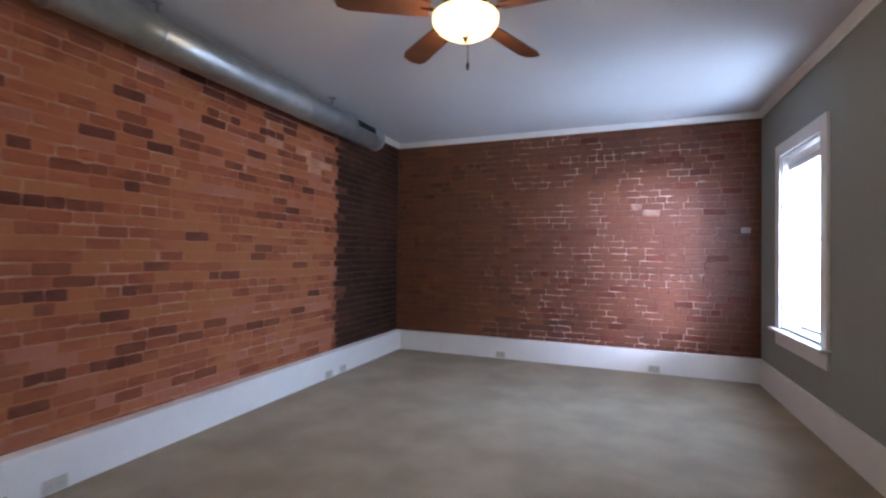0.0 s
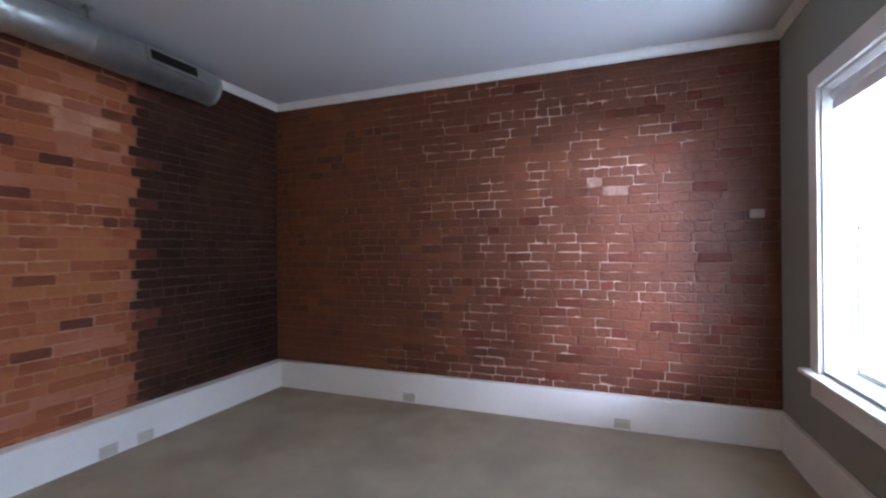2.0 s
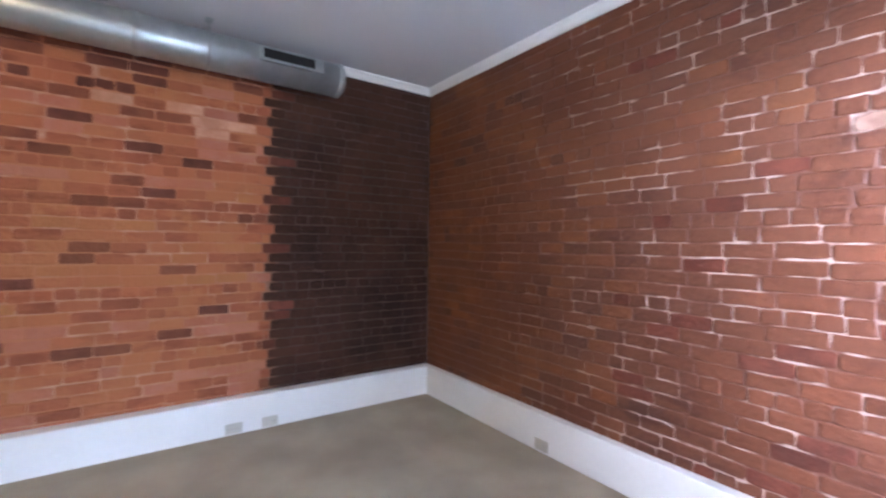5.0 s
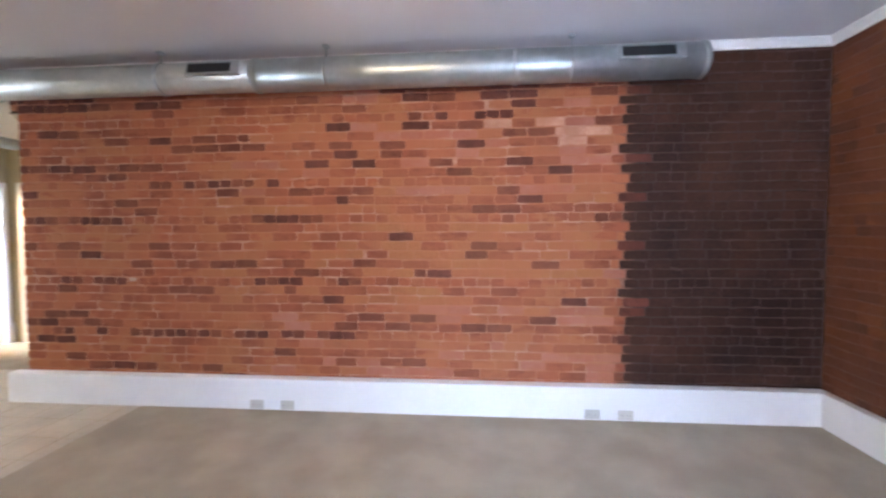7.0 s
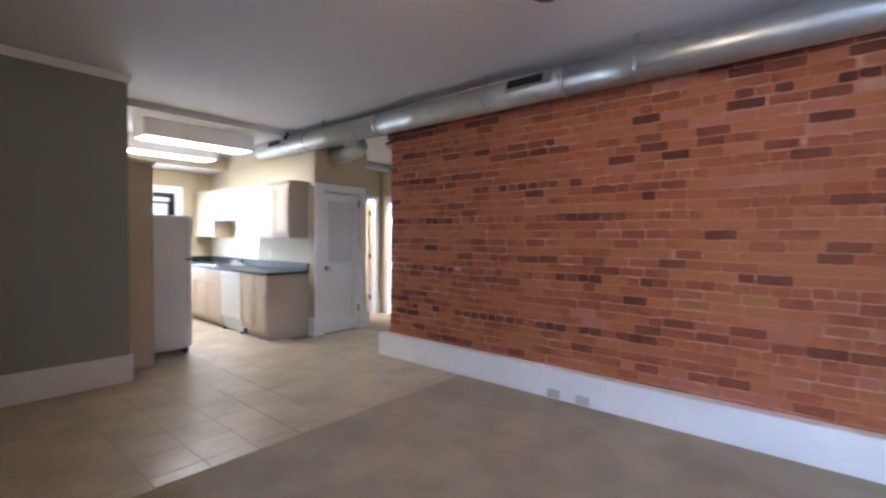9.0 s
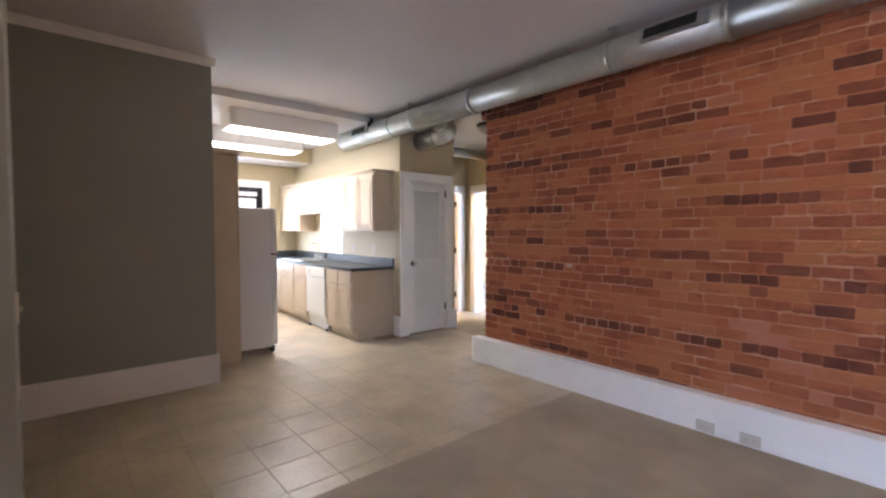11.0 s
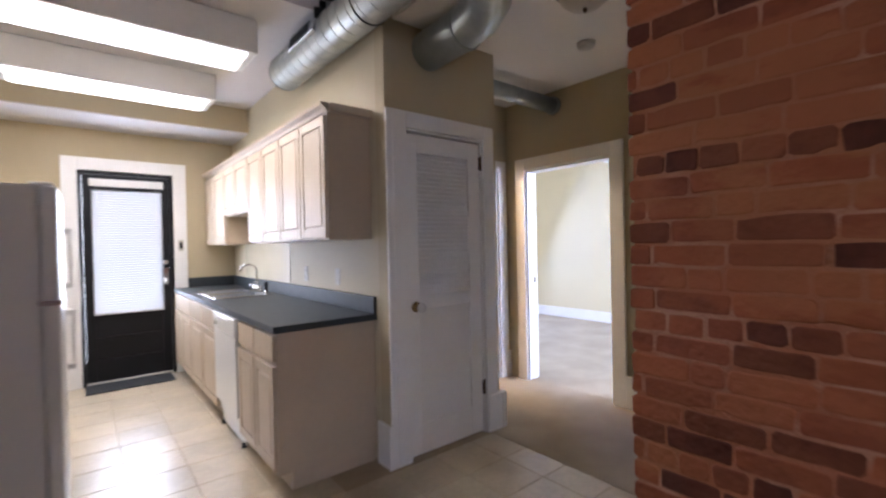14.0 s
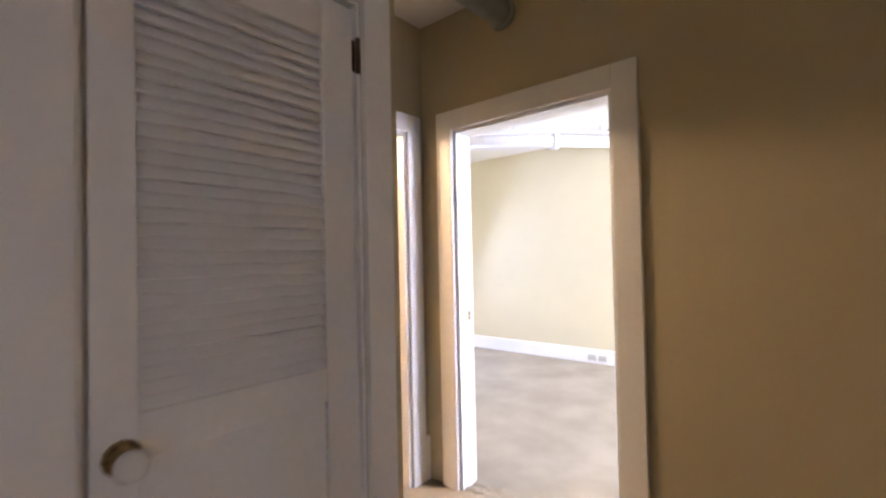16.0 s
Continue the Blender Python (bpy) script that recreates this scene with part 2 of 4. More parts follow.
BLIND = material("white_blind", (0.8, 0.8, 0.8), 0.5, vary=0.02, bump=0)


def translucent(m, share):
    """Lets part of the light through a thin sheet."""
    nt = m.node_tree
    b, out = nt.nodes["Principled BSDF"], nt.nodes["Material Output"]
    tr, mx = nt.nodes.new("ShaderNodeBsdfTranslucent"), nt.nodes.new("ShaderNodeMixShader")
    tr.inputs["Color"].default_value = (0.9, 0.93, 1.0, 1)
    mx.inputs[0].default_value = share
    nt.links.new(b.outputs[0], mx.inputs[1])
    nt.links.new(tr.outputs[0], mx.inputs[2])
    nt.links.new(mx.outputs[0], out.inputs[0])
    return m


SLAT = translucent(material("thin_white_slat", (0.8, 0.8, 0.8), 0.5, vary=0.02, bump=0), 0.35)
RUBBER = material("black_rubber", (0.02, 0.02, 0.02), 0.9, vary=0.1, scale=30, bump=0.4)


# ---- mesh helpers ----
def box(bm, x0, x1, y0, y1, z0, z1, bevel=0.0):
    x0, x1, y0, y1, z0, z1 = min(x0, x1), max(x0, x1), min(y0, y1), max(y0, y1), min(z0, z1), max(z0, z1)
    vs = [bm.verts.new((x, y, z)) for x in (x0, x1) for y in (y0, y1) for z in (z0, z1)]
    fs = [bm.faces.new([vs[i] for i in f]) for f in ((0, 1, 3, 2), (4, 6, 7, 5), (0, 4, 5, 1), (2, 3, 7, 6), (0, 2, 6, 4), (1, 5, 7, 3))]
    if bevel:
        es = list({e for f in fs for e in f.edges})
        bmesh.ops.bevel(bm, geom=es, offset=bevel, segments=2, affect="EDGES", profile=0.5)
    return bm


def boxes(*rows, bevel=0.0):
    bm = bmesh.new()
    for r in rows:
        box(bm, *r, bevel=bevel)
    return bm


def tube(bm, points, radius, sides=20, caps=True):
    """A round tube along points; radius may be a list."""
    pts = [Vector(p) for p in points]
    rads = radius if isinstance(radius, (list, tuple)) else [radius] * len(pts)
    rings, up = [], None
    for i, p in enumerate(pts):
        d = (pts[min(i + 1, len(pts) - 1)] - pts[max(i - 1, 0)]).normalized()
        if up is None:
            up = d.orthogonal().normalized()
        up = (up - d * up.dot(d)).normalized()
        side = d.cross(up)
        rings.append([bm.verts.new(p + (up * math.cos(a) + side * math.sin(a)) * rads[i]) for a in (2 * math.pi * k / sides for k in range(sides))])
    for a, b in zip(rings, rings[1:]):
        for k in range(sides):
            f = bm.faces.new((a[k], a[(k + 1) % sides], b[(k + 1) % sides], b[k]))
            f.smooth = True
    if caps:
        bm.faces.new(rings[0][::-1])
        bm.faces.new(rings[-1])
    return bm


def lathe(bm, profile, sides=24, at=(0, 0, 0)):
    """Turns (radius, height) pairs about the z axis."""
    rings = [[bm.verts.new((at[0] + r * math.cos(2 * math.pi * k / sides), at[1] + r * math.sin(2 * math.pi * k / sides), at[2] + z)) for k in range(sides)] for r, z in profile]
    for a, b in zip(rings, rings[1:]):
        for k in range(sides):
            f = bm.faces.new((a[k], a[(k + 1) % sides], b[(k + 1) % sides], b[k]))
            f.smooth = True
    bm.faces.new(rings[0][::-1])
    bm.faces.new(rings[-1])
    return bm


def mesh_of(name, bm, mat):
    bmesh.ops.recalc_face_normals(bm, faces=bm.faces)
    me = bpy.data.meshes.new(name)
    bm.to_mesh(me)
    bm.free()
    for m in (mat if isinstance(mat, (list, tuple)) else [mat]):
        me.materials.append(m)
    return me


def part(name, bm, mat, parent=None, label=""):
    ob = new(name, mesh_of(name, bm, mat))
    if parent is not None:
        ob.parent = parent
    return tagged(ob, label)


def thing(name, at, turn, label, category, group=""):
    ob = new(name)
    ob.matrix_world = pose(*at, 0, 0, turn)
    return tagged(ob, label, category, group)


def structure(name, bm, mat, label, category=""):
    return tagged(part(name, bm, mat), label, category or name.split("_")[0], "", "structure")


# ---- plan ----
WX, WN, EX, CEIL = -2.362, 6.683, 1.985, 2.885
BASE = 0.26
KW, KS, CF, CC = -2.29, -4.76, -1.395, -3.22
KC, VC, BWX, BTH = 2.80, 2.69, -4.22, -2.20
TOP = 3.05

wall_west = structure("wall_west", boxes((WX - 0.28, WX - 0.003, 0.085, WN + 0.25, 0, TOP), (WX - 0.1, WX - 0.003, 0.005, 0.085, 2.55, VC)), MORTAR, "long exposed brick wall of mixed orange and dark bricks")
wall_north = structure("wall_north", boxes((WX - 0.006, EX + 0.25, WN + 0.006, WN + 0.25, 0, TOP)), MORTAR_PALE, "exposed brown-red brick wall with pale worn mortar joints")
WY0, WY1, WZ0, WZ1 = 5.135, 6.05, 0.69, 2.276
structure("wall_east", boxes((EX, EX + 0.25, 1.2, WY0, 0, TOP), (EX, EX + 0.25, WY1, WN + 0.006, 0, TOP), (EX, EX + 0.25, WY0, WY1, 0, WZ0), (EX, EX + 0.25, WY0, WY1, WZ1, TOP)), GRAY_WALL, "gray painted plaster wall with a window opening")
structure("wall_stub", boxes((1.165, EX + 0.25, 1.03, 1.2, 0, TOP)), GRAY_WALL, "short gray painted wall return beside the room opening")
structure("wall_alcove", boxes((EX, EX + 0.25, -1.02, 1.03, 0, TOP)), GRAY_WALL, "plain gray painted wall of the dining alcove")
structure("wall_gray", boxes((-0.005, EX + 0.25, -1.2, -1.02, 0, TOP)), GRAY_WALL, "gray painted wall beside the kitchen entrance")
structure("trim_wall_seam", boxes((-0.004, EX, -1.02, -1.016, 1.165, 1.178), bevel=0.0015), GRAY_WALL, "faint painted-over ridge along the gray wall", "trim")
structure("wall_kitchen_east", boxes((0.44, 0.6, KS, -1.2, 0, TOP)), TAN_WALL, "tan painted kitchen wall behind the refrigerator")
DX0, DX1, DZ = -1.672, -0.87, 2.137
structure("wall_kitchen_south", boxes((KW - 0.12, DX0, KS - 0.2, KS, 0, TOP), (DX1, 0.6, KS - 0.2, KS, 0, TOP), (DX0, DX1, KS - 0.2, KS, DZ, TOP)), TAN_WALL, "tan painted kitchen end wall with the back door")
structure("wall_kitchen_west", boxes((KW - 0.12, KW, KS, CF - 0.1, 0, TOP)), KITCHEN_WALL, "pale cream painted wall behind the kitchen cabinets")
CX0, CX1, CZ = -3.08, -2.43, 2.05
structure("wall_closet_front", boxes((CC, CX0, CF - 0.1, CF, 0, TOP), (CX1, KW, CF - 0.1, CF, 0, TOP), (CX0, CX1, CF - 0.1, CF, CZ, TOP)), TAN_WALL, "tan painted closet wall around a louvered door")
structure("wall_closet_side", boxes((CC, CC + 0.1, BTH - 0.1, CF - 0.1, 0, TOP)), TAN_WALL, "tan painted side wall of the closet")
BX0, BX1 = -4.075, -3.36
structure("wall_bathroom", boxes((BWX, BX0, BTH - 0.1, BTH, 0, TOP), (BX1, KW - 0.12, BTH - 0.1, BTH, 0, TOP), (BX0, BX1, BTH - 0.1, BTH, 2.03, TOP)), TAN_WALL, "tan painted wall with the bathroom doorway")
BY0, BY1, BZ = -1.964, -1.068, 2.026
structure("wall_bedroom_door", boxes((BWX - 0.13, BWX, BTH - 2.5, BY0, 0, TOP), (BWX - 0.13, BWX, BY1, 1.4, 0, TOP), (BWX - 0.13, BWX, BY0, BY1, BZ, TOP)), TAN_WALL, "tan painted wall with the bedroom doorway")
structure("wall_vestibule", boxes((BWX, WX - 0.28, 0.066, 0.2, 0, TOP), (WX - 0.28, WX - 0.035, 0.072, 0.084, 0, 2.549)), TAN_WALL, "tan painted wall at the end of the vestibule")
structure("wall_bathroom_back", boxes((BWX, KW - 0.12, -4.4, -4.3, 0, TOP), (KW - 0.22, KW - 0.12, -4.3, BTH - 0.1, 0, TOP)), TAN_WALL, "warm tan painted bathroom wall")
for _r in ((-7.65, -7.5, -5.0, 1.4, 0, TOP), (-7.5, BWX - 0.13, -5.0, -4.85, 0, TOP), (-7.5, BWX - 0.13, 1.4, 1.55, 0, TOP)):
    structure("wall_bedroom", boxes(_r), PALE_WALL, "pale tan painted bedroom wall")

structure("floor_carpet", boxes((WX, EX, 1.22, WN, -0.1, 0.004)), CARPET, "short worn gray-brown carpet", "floor")
structure("floor_vestibule_carpet", boxes((-7.5, -3.1, -4.85, 1.4, -0.1, 0.004)), CARPET, "short worn gray-brown carpet in vestibule and bedroom", "floor")
floor_tile = structure("floor_tile", boxes((-3.1, EX, KS - 0.2, 1.22, -0.1, -0.0012)), GROUT, "beige square ceramic floor tiles with thin grout", "floor")

structure("ceiling", boxes((WX, EX, -1.78, WN, CEIL, CEIL + 0.1)), CEILING, "smooth off-white painted ceiling")
structure("ceiling_kitchen", boxes((KW, 0.44, -4.1, -1.78, KC, CEIL + 0.1)), CEILING, "smooth off-white lowered kitchen ceiling", "ceiling")
structure("ceiling_vestibule", boxes((BWX, WX, BTH, 0.066, VC, CEIL + 0.1)), CEILING_WHITE, "off-white lowered vestibule ceiling", "ceiling")
structure("ceiling_bathroom", boxes((BWX, KW - 0.22, -4.4, BTH - 0.1, 2.6, 2.7)), CEILING, "off-white bathroom ceiling", "ceiling")
structure("ceiling_bedroom", boxes((-7.5, BWX - 0.13, -4.85, 1.4, 2.68, 2.8)), CEILING_WHITE, "off-white bedroom ceiling", "ceiling")
structure("ceiling_soffit", boxes((KW, 0.44, KS, -4.102, 2.545, 2.556)), CEILING, "off-white underside of the dropped soffit", "ceiling")
structure("beam_soffit", boxes((KW, 0.44, KS, -4.1, 2.557, CEIL + 0.1)), [TAN_WALL], "dropped tan soffit over the back door", "beam")
structure("backdrop_window", boxes((5.5, 5.52, -8.0, 19.0, -5, 9)), OUTSIDE, "overexposed daylight outside the window", "backdrop")
structure("backdrop_door", boxes((-3.0, 0.8, -6.0, -5.98, 0, 3.5)), OUTSIDE_DOOR, "overexposed daylight outside the back door", "backdrop")


# ---- trim ----
def base_run(name, x0, x1, y0, y1, h=BASE):
    """A tall baseboard with a rounded top edge."""
    bm = boxes((x0, x1, y0, y1, 0, h), bevel=0.006)
    return structure(name, bm, WHITE, "tall glossy white painted baseboard", "baseboard")


base_run("baseboard_west", WX - 0.004, -2.262, -0.025, WN)
base_run("baseboard_north", -2.262, EX, 6.615, WN)
base_run("baseboard_east", EX - 0.035, EX, 1.225, 6.615)
base_run("baseboard_stub", 1.14, EX - 0.025, 1.2, 1.225)
base_run("baseboard_stub_end", 1.14, 1.165, 1.03, 1.2)
base_run("baseboard_gray", -0.03, EX, -1.02, -0.995)
base_run("baseboard_gray_end", -0.03, -0.005, -1.2, -1.02)
base_run("baseboard_vestibule", BWX, BWX + 0.02, -0.965, 0.066)
base_run("baseboard_closet", KW, -2.268, -1.52, -1.37)
base_run("baseboard_closet_corner", CC - 0.04, CC, BTH, -1.365)
base_run("baseboard_closet_jamb", CC, CX0 - 0.004, CF, -1.365)
base_run("baseboard_vestibule_corner", BWX, -4.182, BTH, BTH + 0.02)
base_run("baseboard_bedroom", -7.5, -7.48, -4.85, 1.4, 0.17)


def crown(name, a, b, out):
    """A small crown moulding from a to b, its back on the wall; out is the way into the room."""
    bm = bmesh.new()
    prof = [(0, 0), (0.012, 0), (0.014, 0.014), (0.034, 0.04), (0.05, 0.05), (0.052, 0.062), (0, 0.062)]
    rows = []
    for p in (a, b):
        rows.append([bm.verts.new((p[0] + out[0] * u, p[1] + out[1] * u, CEIL - 0.062 + v)) for u, v in prof])
    n = len(prof)
    for k in range(n):
        bm.faces.new((rows[0][k], rows[0][(k + 1) % n], rows[1][(k + 1) % n], rows[1][k]))
    bm.faces.new(rows[0])
    bm.faces.new(rows[1][::-1])
    return structure(name, bm, WHITE, "narrow white painted crown moulding", "trim")


crown("trim_crown_north", (WX, WN), (EX, WN), (0, -1))
crown("trim_crown_west", (WX, 0.05), (WX, WN), (1, 0))
crown("trim_crown_east", (EX, 1.2), (EX, WN), (-1, 0))
crown("trim_crown_stub", (1.125, 1.2), (EX, 1.2), (0, 1))
crown("trim_crown_gray", (-0.03, -1.02), (EX, -1.02), (0, 1))


# ---- things ----
def wpart(name, bm, mat, parent, label=""):
    """A part drawn in the room's coordinates under a thing that stands unturned."""
    top = parent
    off = Vector((0, 0, 0))
    while top is not None:
        off += top.location
        top = top.parent
    bmesh.ops.translate(bm, verts=bm.verts, vec=-off)
    return part(name, bm, mat, parent, label)


def casing(name, axis, plane, a, b, top, out, w=0.105, label="wide white painted door casing"):
    """Flat casing round an opening: two legs and a head, on the plane, proud by out."""
    rows = [(a - w, a, 0, top + w), (b, b + w, 0, top + w), (a, b, top, top + w)]
    obs = []
    for i, (p, q, z0, z1) in enumerate(rows):
        bm = bmesh.new()
        r = (p, q, plane, plane + out, z0, z1) if axis == "x" else (plane, plane + out, p, q, z0, z1)
        box(bm, *r, bevel=0.003)
        obs.append(structure(name, bm, WHITE, label, "trim"))
    return obs


def jamb(name, axis, p0, p1, a, b, top, t=0.02):
    """White lining through an opening in a wall from p0 to p1."""
    rows = [(a, a + t, 0, top), (b - t, b, 0, top), (a + t, b - t, top - t, top)]
    bm = bmesh.new()
    for p, q, z0, z1 in rows:
        box(bm, *((p, q, p0, p1, z0, z1) if axis == "x" else (p0, p1, p, q, z0, z1)), bevel=0.0015)
    return structure(name, bm, WHITE, "white painted door jamb", "trim")


# window on the east wall
def build_window():
    w = tagged(new("window_1"), "tall white double-hung window with bright daylight behind", "window", "", "structure")
    w.location = (EX, (WY0 + WY1) / 2, WZ0)
    c = 0.115
    x = EX
    wpart("casing", boxes((x - 0.022, x, WY0 - c, WY0, WZ0 - 0.02, WZ1 + c), (x - 0.022, x, WY1, WY1 + c, WZ0 - 0.02, WZ1 + c), (x - 0.022, x, WY0, WY1, WZ1, WZ1 + c), bevel=0.003), WHITE, w)
    wpart("window_sill", boxes((x - 0.075, x + 0.12, WY0 - c - 0.03, WY1 + c + 0.03, WZ0 - 0.045, WZ0 - 0.02), bevel=0.006), WHITE, w)
    wpart("apron", boxes((x - 0.02, x, WY0 - c, WY1 + c, WZ0 - 0.175, WZ0 - 0.045), bevel=0.003), WHITE, w)
    wpart("lining", boxes((x, x + 0.2, WY0, WY0 + 0.018, WZ0 - 0.02, WZ1), (x, x + 0.2, WY1 - 0.018, WY1, WZ0 - 0.02, WZ1), (x, x + 0.2, WY0, WY1, WZ1 - 0.018, WZ1), bevel=0.002), WHITE, w)
    a, b = WY0 + 0.02, WY1 - 0.02
    mid = (WZ0 + WZ1) / 2
    for z0, z1, xx in ((WZ0, mid + 0.01, x + 0.15), (mid - 0.01, WZ1 - 0.02, x + 0.19)):
        s = wpart("sash", boxes((xx, xx + 0.035, a, a + 0.013, z0, z1), (xx, xx + 0.035, b - 0.013, b, z0, z1), (xx, xx + 0.035, a + 0.013, b - 0.013, z0, z0 + 0.022), (xx, xx + 0.035, a + 0.013, b - 0.013, z1 - 0.016, z1), bevel=0.003), WHITE, w)
        g = wpart("pane", boxes((xx + 0.015, xx + 0.019, a + 0.025, b - 0.025, z0 + 0.04, z1 - 0.02)), GLASS, s)
        g.visible_shadow = False
    bl = thing("roller_blind", (x + 0.06, (a + b) / 2, WZ1 - 0.06), 0, "rolled-up white window blind at the head of the window", "blind")
    wpart("roll", tube(bmesh.new(), [(x + 0.06, a, WZ1 - 0.055), (x + 0.06, b, WZ1 - 0.055)], 0.032), BLIND, bl)
    wpart("gathered_blind", boxes((x + 0.035, x + 0.085, a + 0.02, b - 0.02, WZ1 - 0.15, WZ1 - 0.09), bevel=0.004), BLIND, bl)
    return w


build_window()


# ceiling fan
def build_fan(x, y):
    f = thing("ceiling_fan", (x, y, CEIL), -3, "five-bladed walnut ceiling fan with a lit frosted bowl", "ceiling fan")
    part("canopy", lathe(bmesh.new(), [(0.07, 0), (0.07, -0.02), (0.05, -0.05), (0.02, -0.06)]), BRONZE, f)
    part("downrod", tube(bmesh.new(), [(0, 0, -0.05), (0, 0, -0.16)], 0.013), BRONZE, f)
    part("motor_housing", lathe(bmesh.new(), [(0.04, -0.15), (0.1, -0.165), (0.12, -0.195), (0.12, -0.235), (0.09, -0.265), (0.055, -0.28)]), BRONZE, f)
    part("switch_housing", lathe(bmesh.new(), [(0.055, -0.28), (0.06, -0.295), (0.05, -0.305)]), BRONZE, f)
    part("light_fitter", lathe(bmesh.new(), [(0.05, -0.29), (0.14, -0.295), (0.16, -0.303)]), BRONZE, f)
    bowl = part("glass_bowl", lathe(bmesh.new(), [(0.155, -0.298), (0.176, -0.312), (0.174, -0.338), (0.15, -0.372), (0.11, -0.397), (0.06, -0.411), (0.01, -0.414)], 36), FROST, f, "glowing amber frosted glass bowl")
    bowl.visible_shadow = False
    part("finial", lathe(bmesh.new(), [(0.006, -0.408), (0.018, -0.418), (0.007, -0.430), (0.01, -0.438), (0.003, -0.446)], 12), BRONZE, f)
    part("pull_chain", tube(bmesh.new(), [(0.03, -0.045, -0.30), (0.035, -0.05, -0.45), (0.035, -0.05, -0.57)], 0.0025, 6), BRONZE, f)
    part("chain_pull", lathe(bmesh.new(), [(0.003, -0.57), (0.009, -0.585), (0.007, -0.61), (0.002, -0.617)], 8, (0.035, -0.05, 0)), BRONZE, f)
    for k in range(5):
        a = k * 72
        bm = bmesh.new()
        out = [(0.19, -0.05), (0.28, -0.062), (0.61, -0.074), (0.665, -0.056), (0.685, 0), (0.665, 0.056), (0.61, 0.074), (0.28, 0.062), (0.19, 0.05)]
        top = [bm.verts.new((u, v, v * 0.2 + 0.004)) for u, v in out]
        bot = [bm.verts.new((u, v, v * 0.2 - 0.004)) for u, v in out]
        bm.faces.new(top)
        bm.faces.new(bot[::-1])
        for i in range(len(out)):
            j = (i + 1) % len(out)
            bm.faces.new((top[i], bot[i], bot[j], top[j]))
        bmesh.ops.transform(bm, matrix=pose(0, 0, -0.287, 0, 0, a), verts=bm.verts)
        part("blade", bm, BLADE, f, "dark walnut fan blade")
        bm = bmesh.new()
        tube(bm, [(0.09, 0, 0), (0.15, 0, -0.012), (0.24, 0, 0.0)], [0.014, 0.01, 0.012], 8)
        box(bm, 0.22, 0.29, -0.025, 0.025, 0.004, 0.010)
        bmesh.ops.transform(bm, matrix=pose(0, 0, -0.282, 0, 0, a), verts=bm.verts)
        part("blade_iron", bm, BRONZE, f)
    return f


build_fan(-0.19, 3.24)

# exposed air duct
DUX, DUZ, DUR = -2.15, 2.685, 0.124


